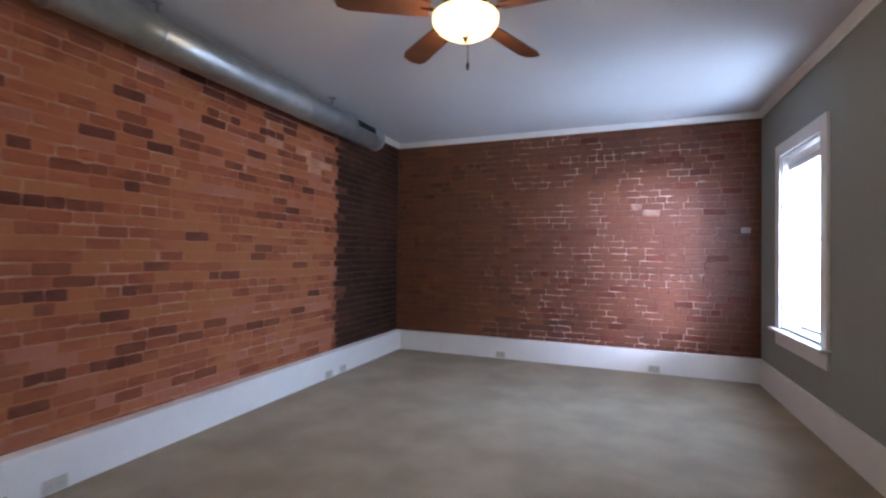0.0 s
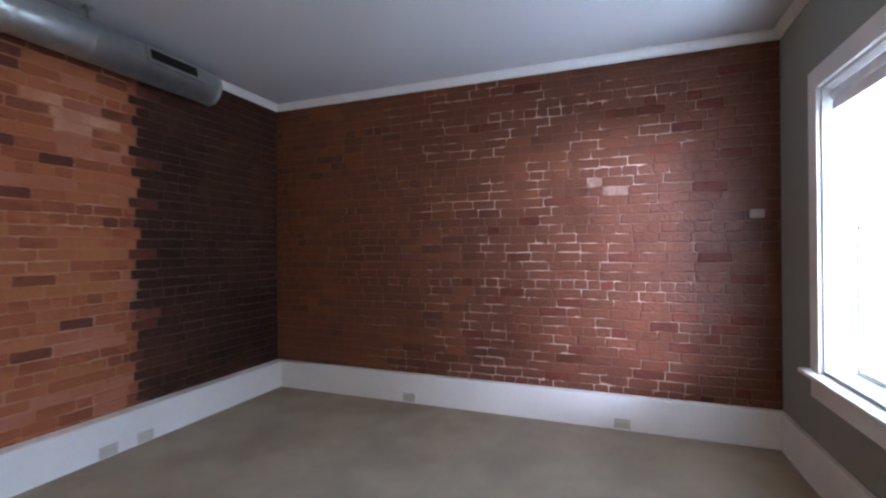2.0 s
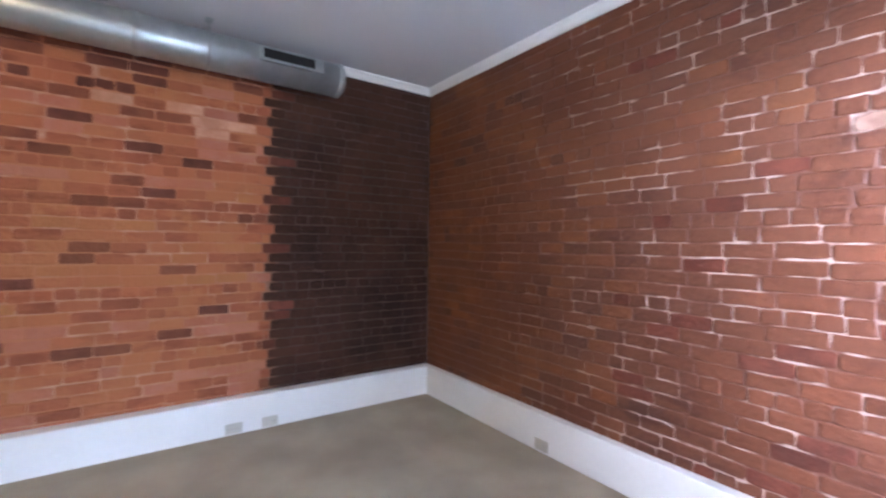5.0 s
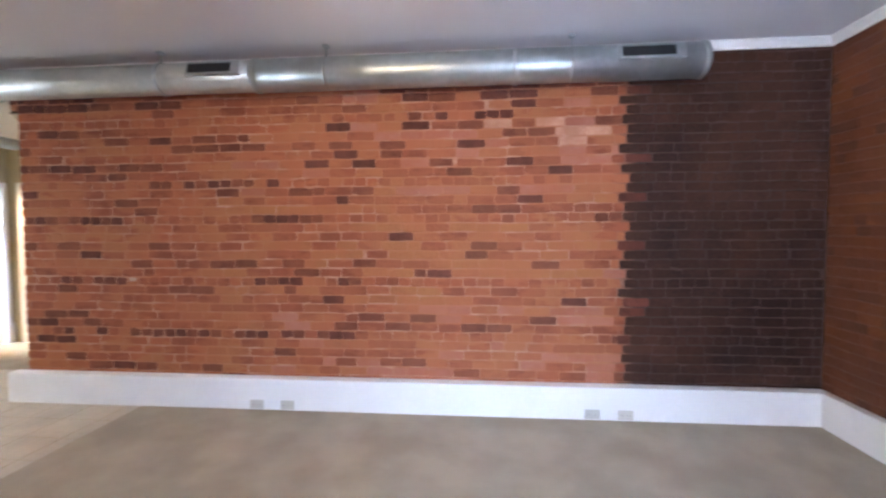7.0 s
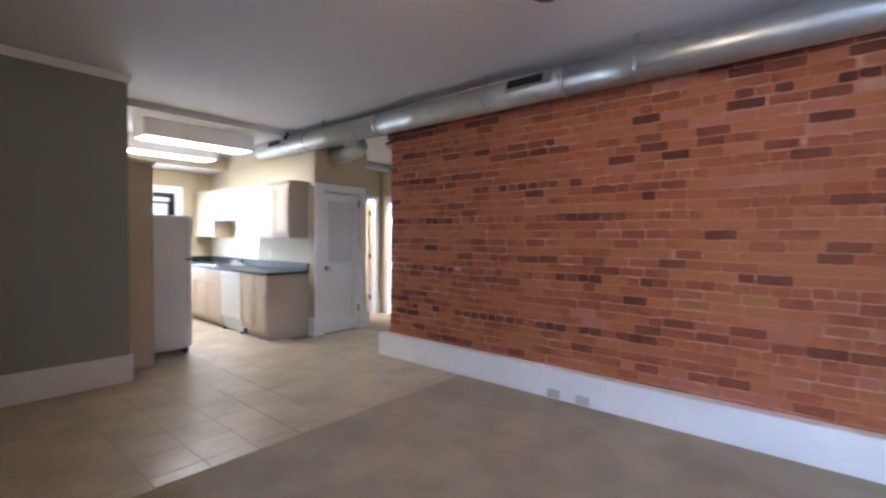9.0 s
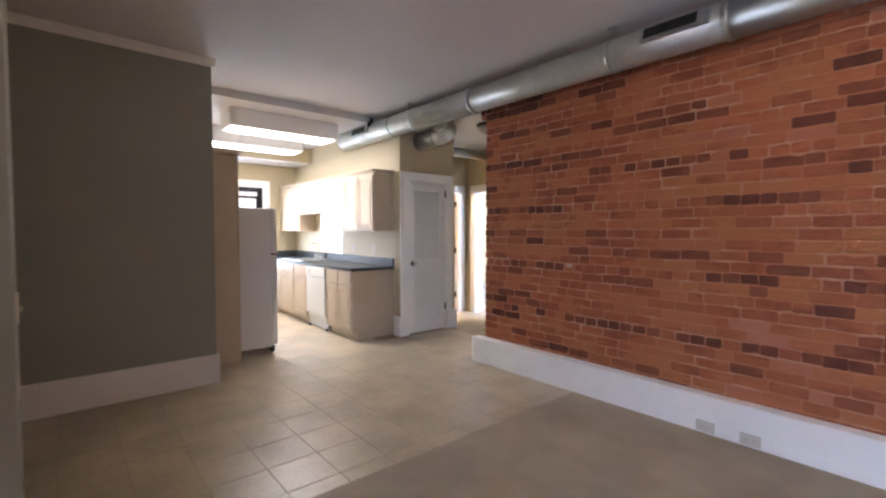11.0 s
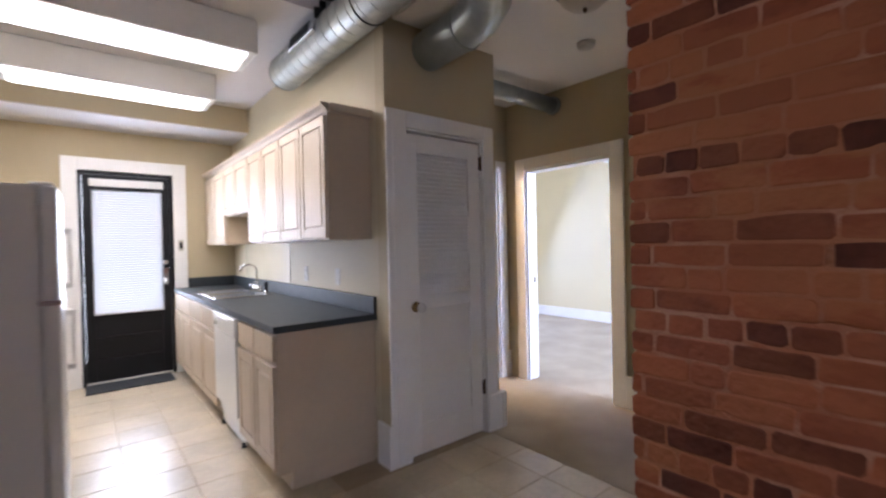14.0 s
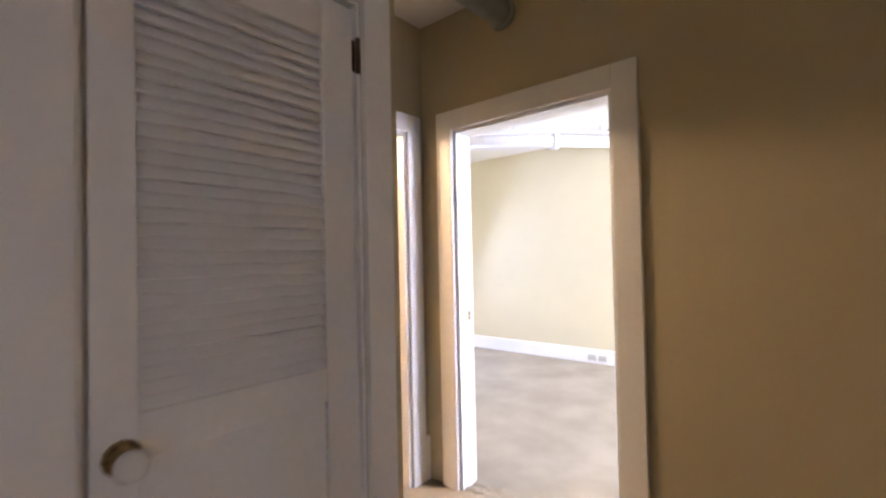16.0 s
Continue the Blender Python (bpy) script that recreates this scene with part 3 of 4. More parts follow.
def build_duct():
    d = thing("air_duct", (DUX, 1.5, DUZ), 0, "long exposed round galvanized steel air duct under the ceiling", "air duct")
    wpart("pipe", tube(bmesh.new(), [(DUX, y, DUZ) for y in (5.66, 4.4, 3.3, 2.36)], DUR, 40), STEEL, d)
    wpart("middle_pipe", tube(bmesh.new(), [(DUX, y, DUZ) for y in (2.37, 1.6, 0.8, 0.1)], DUR - 0.006, 40), DULL_STEEL, d, "duller smooth galvanized pipe section")
    part("end_cap", lathe(bmesh.new(), [(DUR, 0), (DUR + 0.006, 0.004), (DUR + 0.006, 0.03), (DUR - 0.02, 0.05), (0.02, 0.052)], 40), STEEL, d).matrix_local = pose(0, 4.14, 0, -90, 0, 0)
    wpart("south_pipe", tube(bmesh.new(), [(DUX, q, DUZ) for q in (0.1, -1.2, -2.6)], DUR - 0.001, 40), DULL_STEEL, d, "ribbed galvanized pipe section")
    wpart("end_plate", tube(bmesh.new(), [(DUX, -2.6, DUZ), (DUX, -2.625, DUZ)], [DUR + 0.003, DUR - 0.012], 36), STEEL, d)
    y = 0.0
    while y > -2.58:
        wpart("rib", tube(bmesh.new(), [(DUX, q, DUZ) for q in (y + 0.004, y + 0.0015, y - 0.0015, y - 0.004)], [DUR - 0.001, DUR + 0.0022, DUR + 0.0022, DUR - 0.001], 36, caps=False), DULL_STEEL, d)
        y -= 0.105
    for yy in (4.35, 2.37, 0.12, -0.85):
        wpart("collar", tube(bmesh.new(), [(DUX, yy + 0.02, DUZ), (DUX, yy + 0.012, DUZ), (DUX, yy - 0.012, DUZ), (DUX, yy - 0.02, DUZ)], [DUR + 0.001, DUR + 0.007, DUR + 0.007, DUR + 0.001], 36), STEEL, d)
    wpart("clamp", tube(bmesh.new(), [(DUX, -1.30, DUZ), (DUX, -1.306, DUZ)], DUR + 0.004, 36), BLACK, d, "thin black strap clamp")
    wpart("bracket", boxes((DUX + 0.075, DUX + 0.135, -1.735, -1.715, DUZ + 0.045, CEIL - 0.09), (DUX + 0.06, DUX + 0.10, -1.735, -1.715, CEIL - 0.09, CEIL - 0.04), bevel=0.003), BLACK, d, "small black hanging bracket")
    for yy, sz in ((5.28, 0.45), (2.08, 0.43), (-1.95, 0.42)):
        r = part("register", boxes((0, 0.028, -sz / 2, sz / 2, -0.055, 0.055), bevel=0.004), STEEL, d, "rectangular steel air register")
        r.matrix_local = Matrix.Translation((0.0, yy - 1.5, 0)) @ pose(0, 0, 0, 0, -13, 0) @ Matrix.Translation((DUR - 0.014, 0, 0))
        # The opening's shade is put into colour: a near-black plate and black louvers.
        part("slot", boxes((0.024, 0.0295, -sz / 2 + 0.022, sz / 2 - 0.07, -0.036, 0.036)), DARKVOID, r, "near-black plate in place of the shaded register opening")
        for k in range(5):
            z = -0.026 + 0.013 * k
            part("louver", boxes((0.026, 0.034, -sz / 2 + 0.022, sz / 2 - 0.07, z - 0.0012, z + 0.0012)), BLACK, r)
    for yy in (4.75, 2.93, 1.6, -0.95):
        wpart("hanger", boxes((DUX + 0.02, DUX + 0.045, yy - 0.003, yy + 0.003, DUZ + DUR - 0.02, CEIL), (DUX + 0.005, DUX + 0.06, yy - 0.022, yy + 0.022, CEIL - 0.016, CEIL), bevel=0.001), STEEL, d, "thin metal hanger strap")
        wpart("strap", tube(bmesh.new(), [(DUX, yy + 0.012, DUZ), (DUX, yy - 0.012, DUZ)], DUR + 0.0015, 36), STEEL, d, "narrow galvanized strap round the pipe")
    bm = tube(bmesh.new(), [(DUX, -0.66, DUZ), (-2.36, -0.67, 2.66), (-2.47, -0.7, 2.63), (-2.56, -0.78, 2.61), (-2.61, -0.9, 2.59), (-2.62, -1.05, 2.57), (-2.62, CF, 2.56)], [0.105, 0.112, 0.118, 0.122, 0.122, 0.12, 0.12], 28)
    wpart("elbow", bm, STEEL, d, "bent branch duct turning into the closet wall")
    for p, q in (((-2.36, -0.67, 2.66), (-2.38, -0.672, 2.655)), ((-2.62, -1.02, 2.57), (-2.62, -1.045, 2.57))):
        wpart("seam", tube(bmesh.new(), [p, q], 0.126, 28), STEEL, d)
    return d


build_duct()
vd = thing("branch_duct", (-3.7, -1.62, 2.56), 0, "small round galvanized branch duct crossing the vestibule", "air duct")
wpart("pipe", tube(bmesh.new(), [(CC, -1.62, 2.56), (BWX, -1.62, 2.56)], 0.066, 28), STEEL, vd)
wpart("collar", tube(bmesh.new(), [(BWX + 0.03, -1.62, 2.56), (BWX, -1.62, 2.56)], 0.078, 28), STEEL, vd)
wpart("seam", tube(bmesh.new(), [(-3.66, -1.62, 2.56), (-3.68, -1.62, 2.56)], 0.07, 28), STEEL, vd)

sm = thing("smoke_detector", (-3.6, -0.88, VC), 0, "small round white smoke detector on the ceiling", "smoke detector")
part("base", lathe(bmesh.new(), [(0.065, 0), (0.065, -0.012)]), APPLIANCE, sm)
part("cover", lathe(bmesh.new(), [(0.058, -0.012), (0.056, -0.03), (0.03, -0.04), (0.01, -0.04)]), APPLIANCE, sm)
dl = thing("ceiling_light", (-3.0, -0.5, VC), 0, "unlit frosted dome ceiling light with a brass rim", "ceiling light")
part("rim", lathe(bmesh.new(), [(0.15, 0), (0.155, -0.02), (0.14, -0.03)]), BRONZE, dl)
part("dome", lathe(bmesh.new(), [(0.14, -0.028), (0.13, -0.06), (0.09, -0.095), (0.03, -0.11), (0.01, -0.111)]), PLATE, dl)
part("finial", lathe(bmesh.new(), [(0.012, -0.108), (0.012, -0.125), (0.004, -0.135)], 12), BRONZE, dl)

# fluorescent fixtures
for yy in (-2.3, -3.44):
    fx = thing("fluorescent_light", (-1.12, yy, KC), 0, "four-foot white box ceiling light with a lit diffuser", "ceiling light", "fluorescent ceiling lights")
    part("housing", boxes((-0.66, 0.66, -0.19, 0.19, -0.215, 0), bevel=0.008), WHITE, fx)
    part("diffuser", boxes((-0.62, 0.62, -0.165, 0.165, -0.227, -0.21), bevel=0.004), TUBE, fx, "glowing white diffuser")
    for s in (-1, 1):
        part("end_plate", boxes((s * 0.66, s * 0.675, -0.185, 0.185, -0.215, -0.004), bevel=0.003), WHITE, fx)


# ---- cabinets ----
def raised_door(parent, y0, y1, z0, z1, x, s, name="door", mat=None):
    """A framed door with a raised centre panel, facing along s."""
    mat = mat or MAPLE
    framed = z1 - z0 > 0.25
    k = 0.010 if framed else 0.018
    d = wpart(name, boxes((x, x + s * k, y0, y1, z0, z1), bevel=0.003), mat, parent)
    if framed:
        r = 0.055
        for p, q in ((y0, y0 + r - 0.013), (y1 - r + 0.013, y1)):
            wpart("stile", boxes((x + s * 0.010, x + s * 0.023, p, q, z0, z1), bevel=0.003), mat, d)
        for p, q in ((z0, z0 + r), (z1 - r, z1)):
            wpart("rail", boxes((x + s * 0.010, x + s * 0.0225, y0 + r - 0.012, y1 - r + 0.012, p, q), bevel=0.002), mat, d)
        wpart("raised_panel", boxes((x + s * 0.008, x + s * 0.0225, y0 + r + 0.001, y1 - r - 0.001, z0 + r + 0.013, z1 - r - 0.013), bevel=0.007), mat, d)
    return d


def base_unit(y0, y1, doors, fx=-1.685, drawers=True):
    c = thing("base_cabinet", ((KW + fx) / 2, (y0 + y1) / 2, 0), 0, "pickled maple base cabinet with raised-panel doors under the worktop", "cabinet", "kitchen base cabinets")
    wpart("body", boxes((KW, fx, y0, y1, 0.1, 0.875)), MAPLE, c)
    wpart("toe_kick", boxes((KW + 0.02, fx - 0.07, y0, y1, 0, 0.1)), MAPLE, c)
    n = doors
    w = (y1 - y0) / n
    for k in range(n):
        a, b = y0 + k * w + 0.012, y0 + (k + 1) * w - 0.012
        if drawers:
            wpart("drawer", boxes((fx, fx + 0.02, a, b, 0.715, 0.86), bevel=0.004), MAPLE, c)
        raised_door(c, a, b, 0.125, 0.69 if drawers else 0.86, fx, 1)
    return c


base_unit(-2.26, -1.56, 2)
base_unit(-3.86, -2.885, 2)
base_unit(KS + 0.005, -3.86, 2)
wc = thing("worktop", (-1.95, -3.1, 0.875), 0, "dark slate-gray laminate worktop with a coved backsplash", "worktop")
SY0, SY1, SX0, SX1 = -3.98, -3.2, -2.17, -1.75
bm = bmesh.new()
rows = [[[bm.verts.new((u, y, z)) for y in (KS, SY0, SY1, -1.53)] for u in (KW, SX0, SX1, -1.658)] for z in (0.876, 0.914)]
for i in range(3):
    for j in range(3):
        if (i, j) != (1, 1):
            for g in rows:
                bm.faces.new((g[i][j], g[i + 1][j], g[i + 1][j + 1], g[i][j + 1]))
rim = [(0, k) for k in range(4)] + [(k, 3) for k in (1, 2, 3)] + [(3, k) for k in (2, 1, 0)] + [(k, 0) for k in (2, 1)]
for loop in (rim, [(1, 1), (1, 2), (2, 2), (2, 1)]):
    for (i, j), (p, q) in zip(loop, loop[1:] + loop[:1]):
        bm.faces.new((rows[0][i][j], rows[0][p][q], rows[1][p][q], rows[1][i][j]))
bmesh.ops.recalc_face_normals(bm, faces=bm.faces)
wpart("top", bm, COUNTER, wc)
wpart("backsplash", boxes((KW, KW + 0.022, KS + 0.022, -1.53, 0.914, 1.02), bevel=0.004), COUNTER, wc)
wpart("side_splash", boxes((KW, -1.68, KS, KS + 0.022, 0.914, 1.02), bevel=0.004), COUNTER, wc)
sk = thing("sink", (-1.96, -3.59, 0.914), 0, "double-bowl stainless steel sink set in the worktop", "sink")
wpart("rim", boxes((SX0 - 0.03, SX0, SY0 - 0.02, SY1 + 0.02, 0.915, 0.922), (SX1, SX1 + 0.02, SY0 - 0.02, SY1 + 0.02, 0.915, 0.922), (SX0, SX1, SY0 - 0.02, SY0, 0.915, 0.922), (SX0, SX1, SY1, SY1 + 0.02, 0.915, 0.922), (SX0, SX1, -3.605, -3.575, 0.905, 0.922), bevel=0.002), CHROME, sk)
for a, b in ((SY0, -3.605), (-3.575, SY1)):
    bw = bmesh.new()
    t = 0.004
    for r in ((SX0, SX1, a, a + t, 0.76, 0.916), (SX0, SX1, b - t, b, 0.76, 0.916), (SX0, SX0 + t, a, b, 0.76, 0.916), (SX1 - t, SX1, a, b, 0.76, 0.916), (SX0, SX1, a, b, 0.755, 0.76)):
        box(bw, *r)
    bowl = wpart("bowl", bw, SINK, sk)
    wpart("drain", lathe(bmesh.new(), [(0.045, 0), (0.045, 0.003), (0.02, 0.004), (0.01, 0.002)], 20, ((SX0 + SX1) / 2, (a + b) / 2, 0.7605)), DARKVOID, bowl)
sh = thing("splash_panel", (KW, -3.64, 1.03), 0, "thin glossy cream splash panel on the wall behind the sink", "splashback")
wpart("sheet", boxes((KW + 0.0005, KW + 0.005, -4.31, -2.97, 1.024, 1.372), bevel=0.001), material("glossy_cream_panel", (0.62, 0.57, 0.43), 0.2, vary=0.03, bump=0.02), sh)
fc = thing("faucet", (-2.19, -3.59, 0.922), 0, "chrome gooseneck kitchen faucet with two handles", "faucet")
part("base_plate", boxes((-0.025, 0.025, -0.11, 0.11, 0, 0.018), bevel=0.006), CHROME, fc)
part("spout", tube(bmesh.new(), [(0, 0, 0.01), (0, 0, 0.2)] + [(0.075 - 0.075 * math.cos(a), 0, 0.2 + 0.06 * math.sin(a)) for a in (0.5, 1.0, 1.57, 2.1, 2.7)] + [(0.155, 0, 0.19)], 0.010, 12), CHROME, fc)
for s in (-1, 1):
    h = part("handle", tube(bmesh.new(), [(0, s * 0.09, 0.015), (0, s * 0.09, 0.05)], 0.014, 12), CHROME, fc)
    part("lever", tube(bmesh.new(), [(0, s * 0.09, 0.05), (0.03, s * 0.13, 0.06)], 0.006, 8), CHROME, h)
sp = thing("side_sprayer", (-2.19, -3.33, 0.922), 0, "black sink side sprayer beside the faucet", "sprayer")
part("holder", lathe(bmesh.new(), [(0.02, 0), (0.016, 0.02)], 14), CHROME, sp)
part("sprayer_head", lathe(bmesh.new(), [(0.011, 0.02), (0.013, 0.06), (0.018, 0.085), (0.012, 0.1)], 14), BLACK, sp)

dw = thing("dishwasher", (-1.9, -2.57, 0), 0, "white built-in dishwasher between the base cabinets", "dishwasher")
wpart("tub", boxes((KW, -1.69, -2.875, -2.268, 0.12, 0.872)), APPLIANCE, dw)
wpart("door", boxes((-1.688, -1.655, -2.872, -2.271, 0.21, 0.735), bevel=0.006), APPLIANCE, dw)
cp = wpart("control_panel", boxes((-1.688, -1.648, -2.872, -2.271, 0.742, 0.868), bevel=0.006), APPLIANCE, dw)
wpart("handle", boxes((-1.648, -1.635, -2.7, -2.44, 0.835, 0.852), bevel=0.004), APPLIANCE, cp)
part("dial", lathe(bmesh.new(), [(0.022, 0), (0.02, 0.015), (0.005, 0.016)], 16), PLATE, cp).matrix_local = pose(0.252, -0.2, 0.8, 0, 90, 0)
wpart("kick_panel", boxes((-1.72, -1.705, -2.872, -2.271, 0.02, 0.205), bevel=0.003), APPLIANCE, dw)
for s in (-2.84, -2.3):
    wpart("foot", tube(bmesh.new(), [(-1.70, s, 0), (-1.70, s, 0.03)], 0.016, 10), RUBBER, dw)


def upper_unit(y0, y1, doors, z0, fx=-2.01):
    c = thing("wall_cabinet", ((KW + fx) / 2, (y0 + y1) / 2, z0), 0, "pickled maple wall cabinet with raised-panel doors over the worktop", "cabinet", "kitchen wall cabinets")
    wpart("body", boxes((KW, fx, y0, y1, z0, 2.12)), MAPLE, c)
    w = (y1 - y0) / doors
    for k in range(doors):
        raised_door(c, y0 + k * w + 0.008, y0 + (k + 1) * w - 0.008, z0 + 0.012, 2.10, fx, 1)
    return c


upper_unit(-2.33, -1.57, 2, 1.375)
upper_unit(-3.11, -2.33, 2, 1.375)
upper_unit(-3.91, -3.11, 2, 1.65)
upper_unit(KS + 0.005, -3.91, 2, 1.375)
bm = bmesh.new()
prof = [(0, 0), (0.01, 0), (0.02, 0.018), (0.045, 0.035), (0.048, 0.05), (0, 0.05)]
rows = [[bm.verts.new((-2.01 + u, y, 2.118 + v)) for u, v in prof] for y in (KS + 0.01, -1.55)]
for k in range(6):
    bm.faces.new((rows[0][k], rows[0][(k + 1) % 6], rows[1][(k + 1) % 6], rows[1][k]))
bm.faces.new(rows[0]), bm.faces.new(rows[1])
box(bm, KW, -2.01, -1.57, -1.53, 2.118, 2.165)
cm = thing("cabinet_cornice", (-2.1, -3.1, 2.12), 0, "pickled maple cornice moulding along the wall cabinets", "moulding")
wpart("moulding", bm, MAPLE, cm)

# refrigerator and its enclosure
fr = thing("refrigerator", (-0.39, -2.08, 0), 0, "white top-freezer refrigerator beside a maple end panel", "refrigerator")
FX, FY0, FY1 = -0.745, -2.43, -1.69
wpart("cabinet", boxes((FX, -0.02, FY0, FY1, 0.07, 1.625), bevel=0.008), APPLIANCE, fr)
for z0, z1, nm in ((0.09, 1.115, "door"), (1.125, 1.625, "freezer_door")):
    dd = wpart(nm, boxes((FX - 0.062, FX - 0.004, FY0, FY1, z0, z1), bevel=0.012), APPLIANCE, fr)
    zc = z1 - 0.3 if nm == "door" else z0 + 0.14
    wpart("handle", boxes((FX - 0.1, FX - 0.085, FY0 + 0.04, FY0 + 0.065, zc - 0.13, zc + 0.2), (FX - 0.1, FX - 0.06, FY0 + 0.04, FY0 + 0.065, zc - 0.13, zc - 0.1), (FX - 0.1, FX - 0.06, FY0 + 0.04, FY0 + 0.065, zc + 0.17, zc + 0.2), bevel=0.004), APPLIANCE, dd)
    wpart("hinge_cap", boxes((FX - 0.05, FX + 0.03, FY1 - 0.06, FY1 - 0.01, z1, z1 + 0.012), bevel=0.003), APPLIANCE, dd)
wpart("middle_hinge", boxes((FX - 0.07, FX + 0.01, FY1 - 0.05, FY1 + 0.006, 1.105, 1.13), bevel=0.003), CHROME, fr)
wpart("kick_grille", boxes((FX - 0.03, FX, FY0 + 0.02, FY1 - 0.02, 0.015, 0.075)), DARKVOID, fr)
for s in (FY0 + 0.06, FY1 - 0.06):
    wpart("foot", tube(bmesh.new(), [(FX - 0.01, s, 0), (FX - 0.01, s, 0.08)], 0.018, 10), RUBBER, fr)
    wpart("foot", tube(bmesh.new(), [(-0.1, s, 0), (-0.1, s, 0.08)], 0.018, 10), RUBBER, fr)
pn = thing("end_panel", (0.06, -1.49, 0), 0, "tall maple end panel shielding the refrigerator", "cabinet")
wpart("panel", boxes((-0.325, 0.44, -1.495, -1.475, 0, 2.14), bevel=0.002), MAPLE, pn)
wpart("stile", boxes((-0.345, -0.325, -1.505, -1.468, 0, 2.14), bevel=0.002), MAPLE, pn)
of = thing("fridge_cabinet", (0.06, -2.1, 1.78), 0, "maple wall cabinet above the refrigerator", "cabinet")
wpart("body", boxes((-0.325, 0.44, -2.6, -1.507, 1.78, 2.14)), MAPLE, of)
for a in (-2.59, -2.05):
    raised_door(of, a, a + 0.52, 1.79, 2.125, -0.325, -1)
bm = boxes((-0.365, 0.44, -2.62, -1.445, 2.142, 2.185), bevel=0.008)
wpart("cornice", bm, MAPLE, of)

# ---- doors ----
casing("trim_closet_casing", "x", CF, CX0, CX1, CZ, 0.022, 0.1)
structure("trim_closet_filler", boxes((CX1 + 0.1, KW, CF, CF + 0.02, 0, CZ + 0.1), bevel=0.002), WHITE, "white painted strip beside the closet casing", "trim")
jamb("trim_closet_jamb", "x", CF - 0.1, CF, CX0 - 0.0, CX1, CZ, 0.012)
casing("trim_bedroom_casing", "y", BWX, BY0, BY1, BZ, 0.022, 0.11)
jamb("trim_bedroom_jamb", "y", BWX - 0.13, BWX, BY0, BY1, BZ)
casing("trim_bathroom_casing", "x", BTH, BX0, BX1, 2.03, 0.022)
jamb("trim_bathroom_jamb", "x", BTH - 0.1, BTH, BX0, BX1, 2.03)
casing("trim_back_door_casing", "x", KS, DX0, DX1, DZ, 0.03, 0.125)


def louver_door():
    y1 = CF - 0.012
    y0 = y1 - 0.035
    d = tagged(new("door_1"), "closed white painted louvered closet door with a brass knob", "door", "", "structure")
    d.location = (CX0, y1, 0)
    a, b = CX0 + 0.016, CX1 - 0.020
    wpart("stile", boxes((a, a + 0.105, y0, y1, 0.012, CZ - 0.023), bevel=0.003), WHITE, d)
    wpart("stile", boxes((b - 0.078, b, y0, y1, 0.012, CZ - 0.023), bevel=0.003), WHITE, d)
    for z0, z1 in ((0.012, 0.2), (0.93, 1.02), (1.91, CZ - 0.023)):
        wpart("rail", boxes((a + 0.105, b - 0.078, y0, y1, z0, z1), bevel=0.003), WHITE, d)
    for z0, z1, hw, lean in ((0.2, 0.93, 0.0165, -75), (1.02, 1.91, 0.018, -61)):
        n = int((z1 - z0) / 0.0285)
        for k in range(n):
            z = z0 + (k + 0.5) * (z1 - z0) / n
            bm = boxes((a + 0.105, b - 0.078, -hw, hw, -0.0035, 0.0035))
            bmesh.ops.transform(bm, matrix=pose(0, (y0 + y1) / 2, z, lean, 0, 0), verts=bm.verts)
            wpart("louver", bm, WHITE, d)
    kn = part("knob", lathe(bmesh.new(), [(0.009, 0.036), (0.02, 0.040), (0.028, 0.050), (0.030, 0.060), (0.026, 0.071), (0.014, 0.078), (0.004, 0.079)], 24), PORCELAIN, d, "round white porcelain knob")
    kn.matrix_local = pose(-2.50 - CX0, 0.0, 0.945, -90, 0, 0)
    rs = part("rosette", lathe(bmesh.new(), [(0.034, 0), (0.034, 0.003), (0.029, 0.006), (0.030, 0.009), (0.015, 0.014), (0.013, 0.03), (0.017, 0.036), (0.010, 0.038)], 12), KNOB, kn, "ornate aged brass rosette and neck")
    for k in range(6):
        q = math.radians(60 * k)
        part("stud", lathe(bmesh.new(), [(0.0035, 0.006), (0.0025, 0.010), (0.001, 0.011)], 8, (0.0305 * math.cos(q), 0.0305 * math.sin(q), 0)), KNOB, kn)
    for z in (1.893, 0.323):
        hg = wpart("hinge", boxes((CX0 - 0.002, CX0 + 0.022, y1 - 0.002, y1 + 0.003, z - 0.045, z + 0.045)), BRONZE, d)
        wpart("hinge_pin", tube(bmesh.new(), [(CX0 + 0.006, y1 + 0.008, z - 0.052), (CX0 + 0.006, y1 + 0.008, z + 0.052)], 0.0075, 10), BRONZE, hg)
    return d


louver_door()


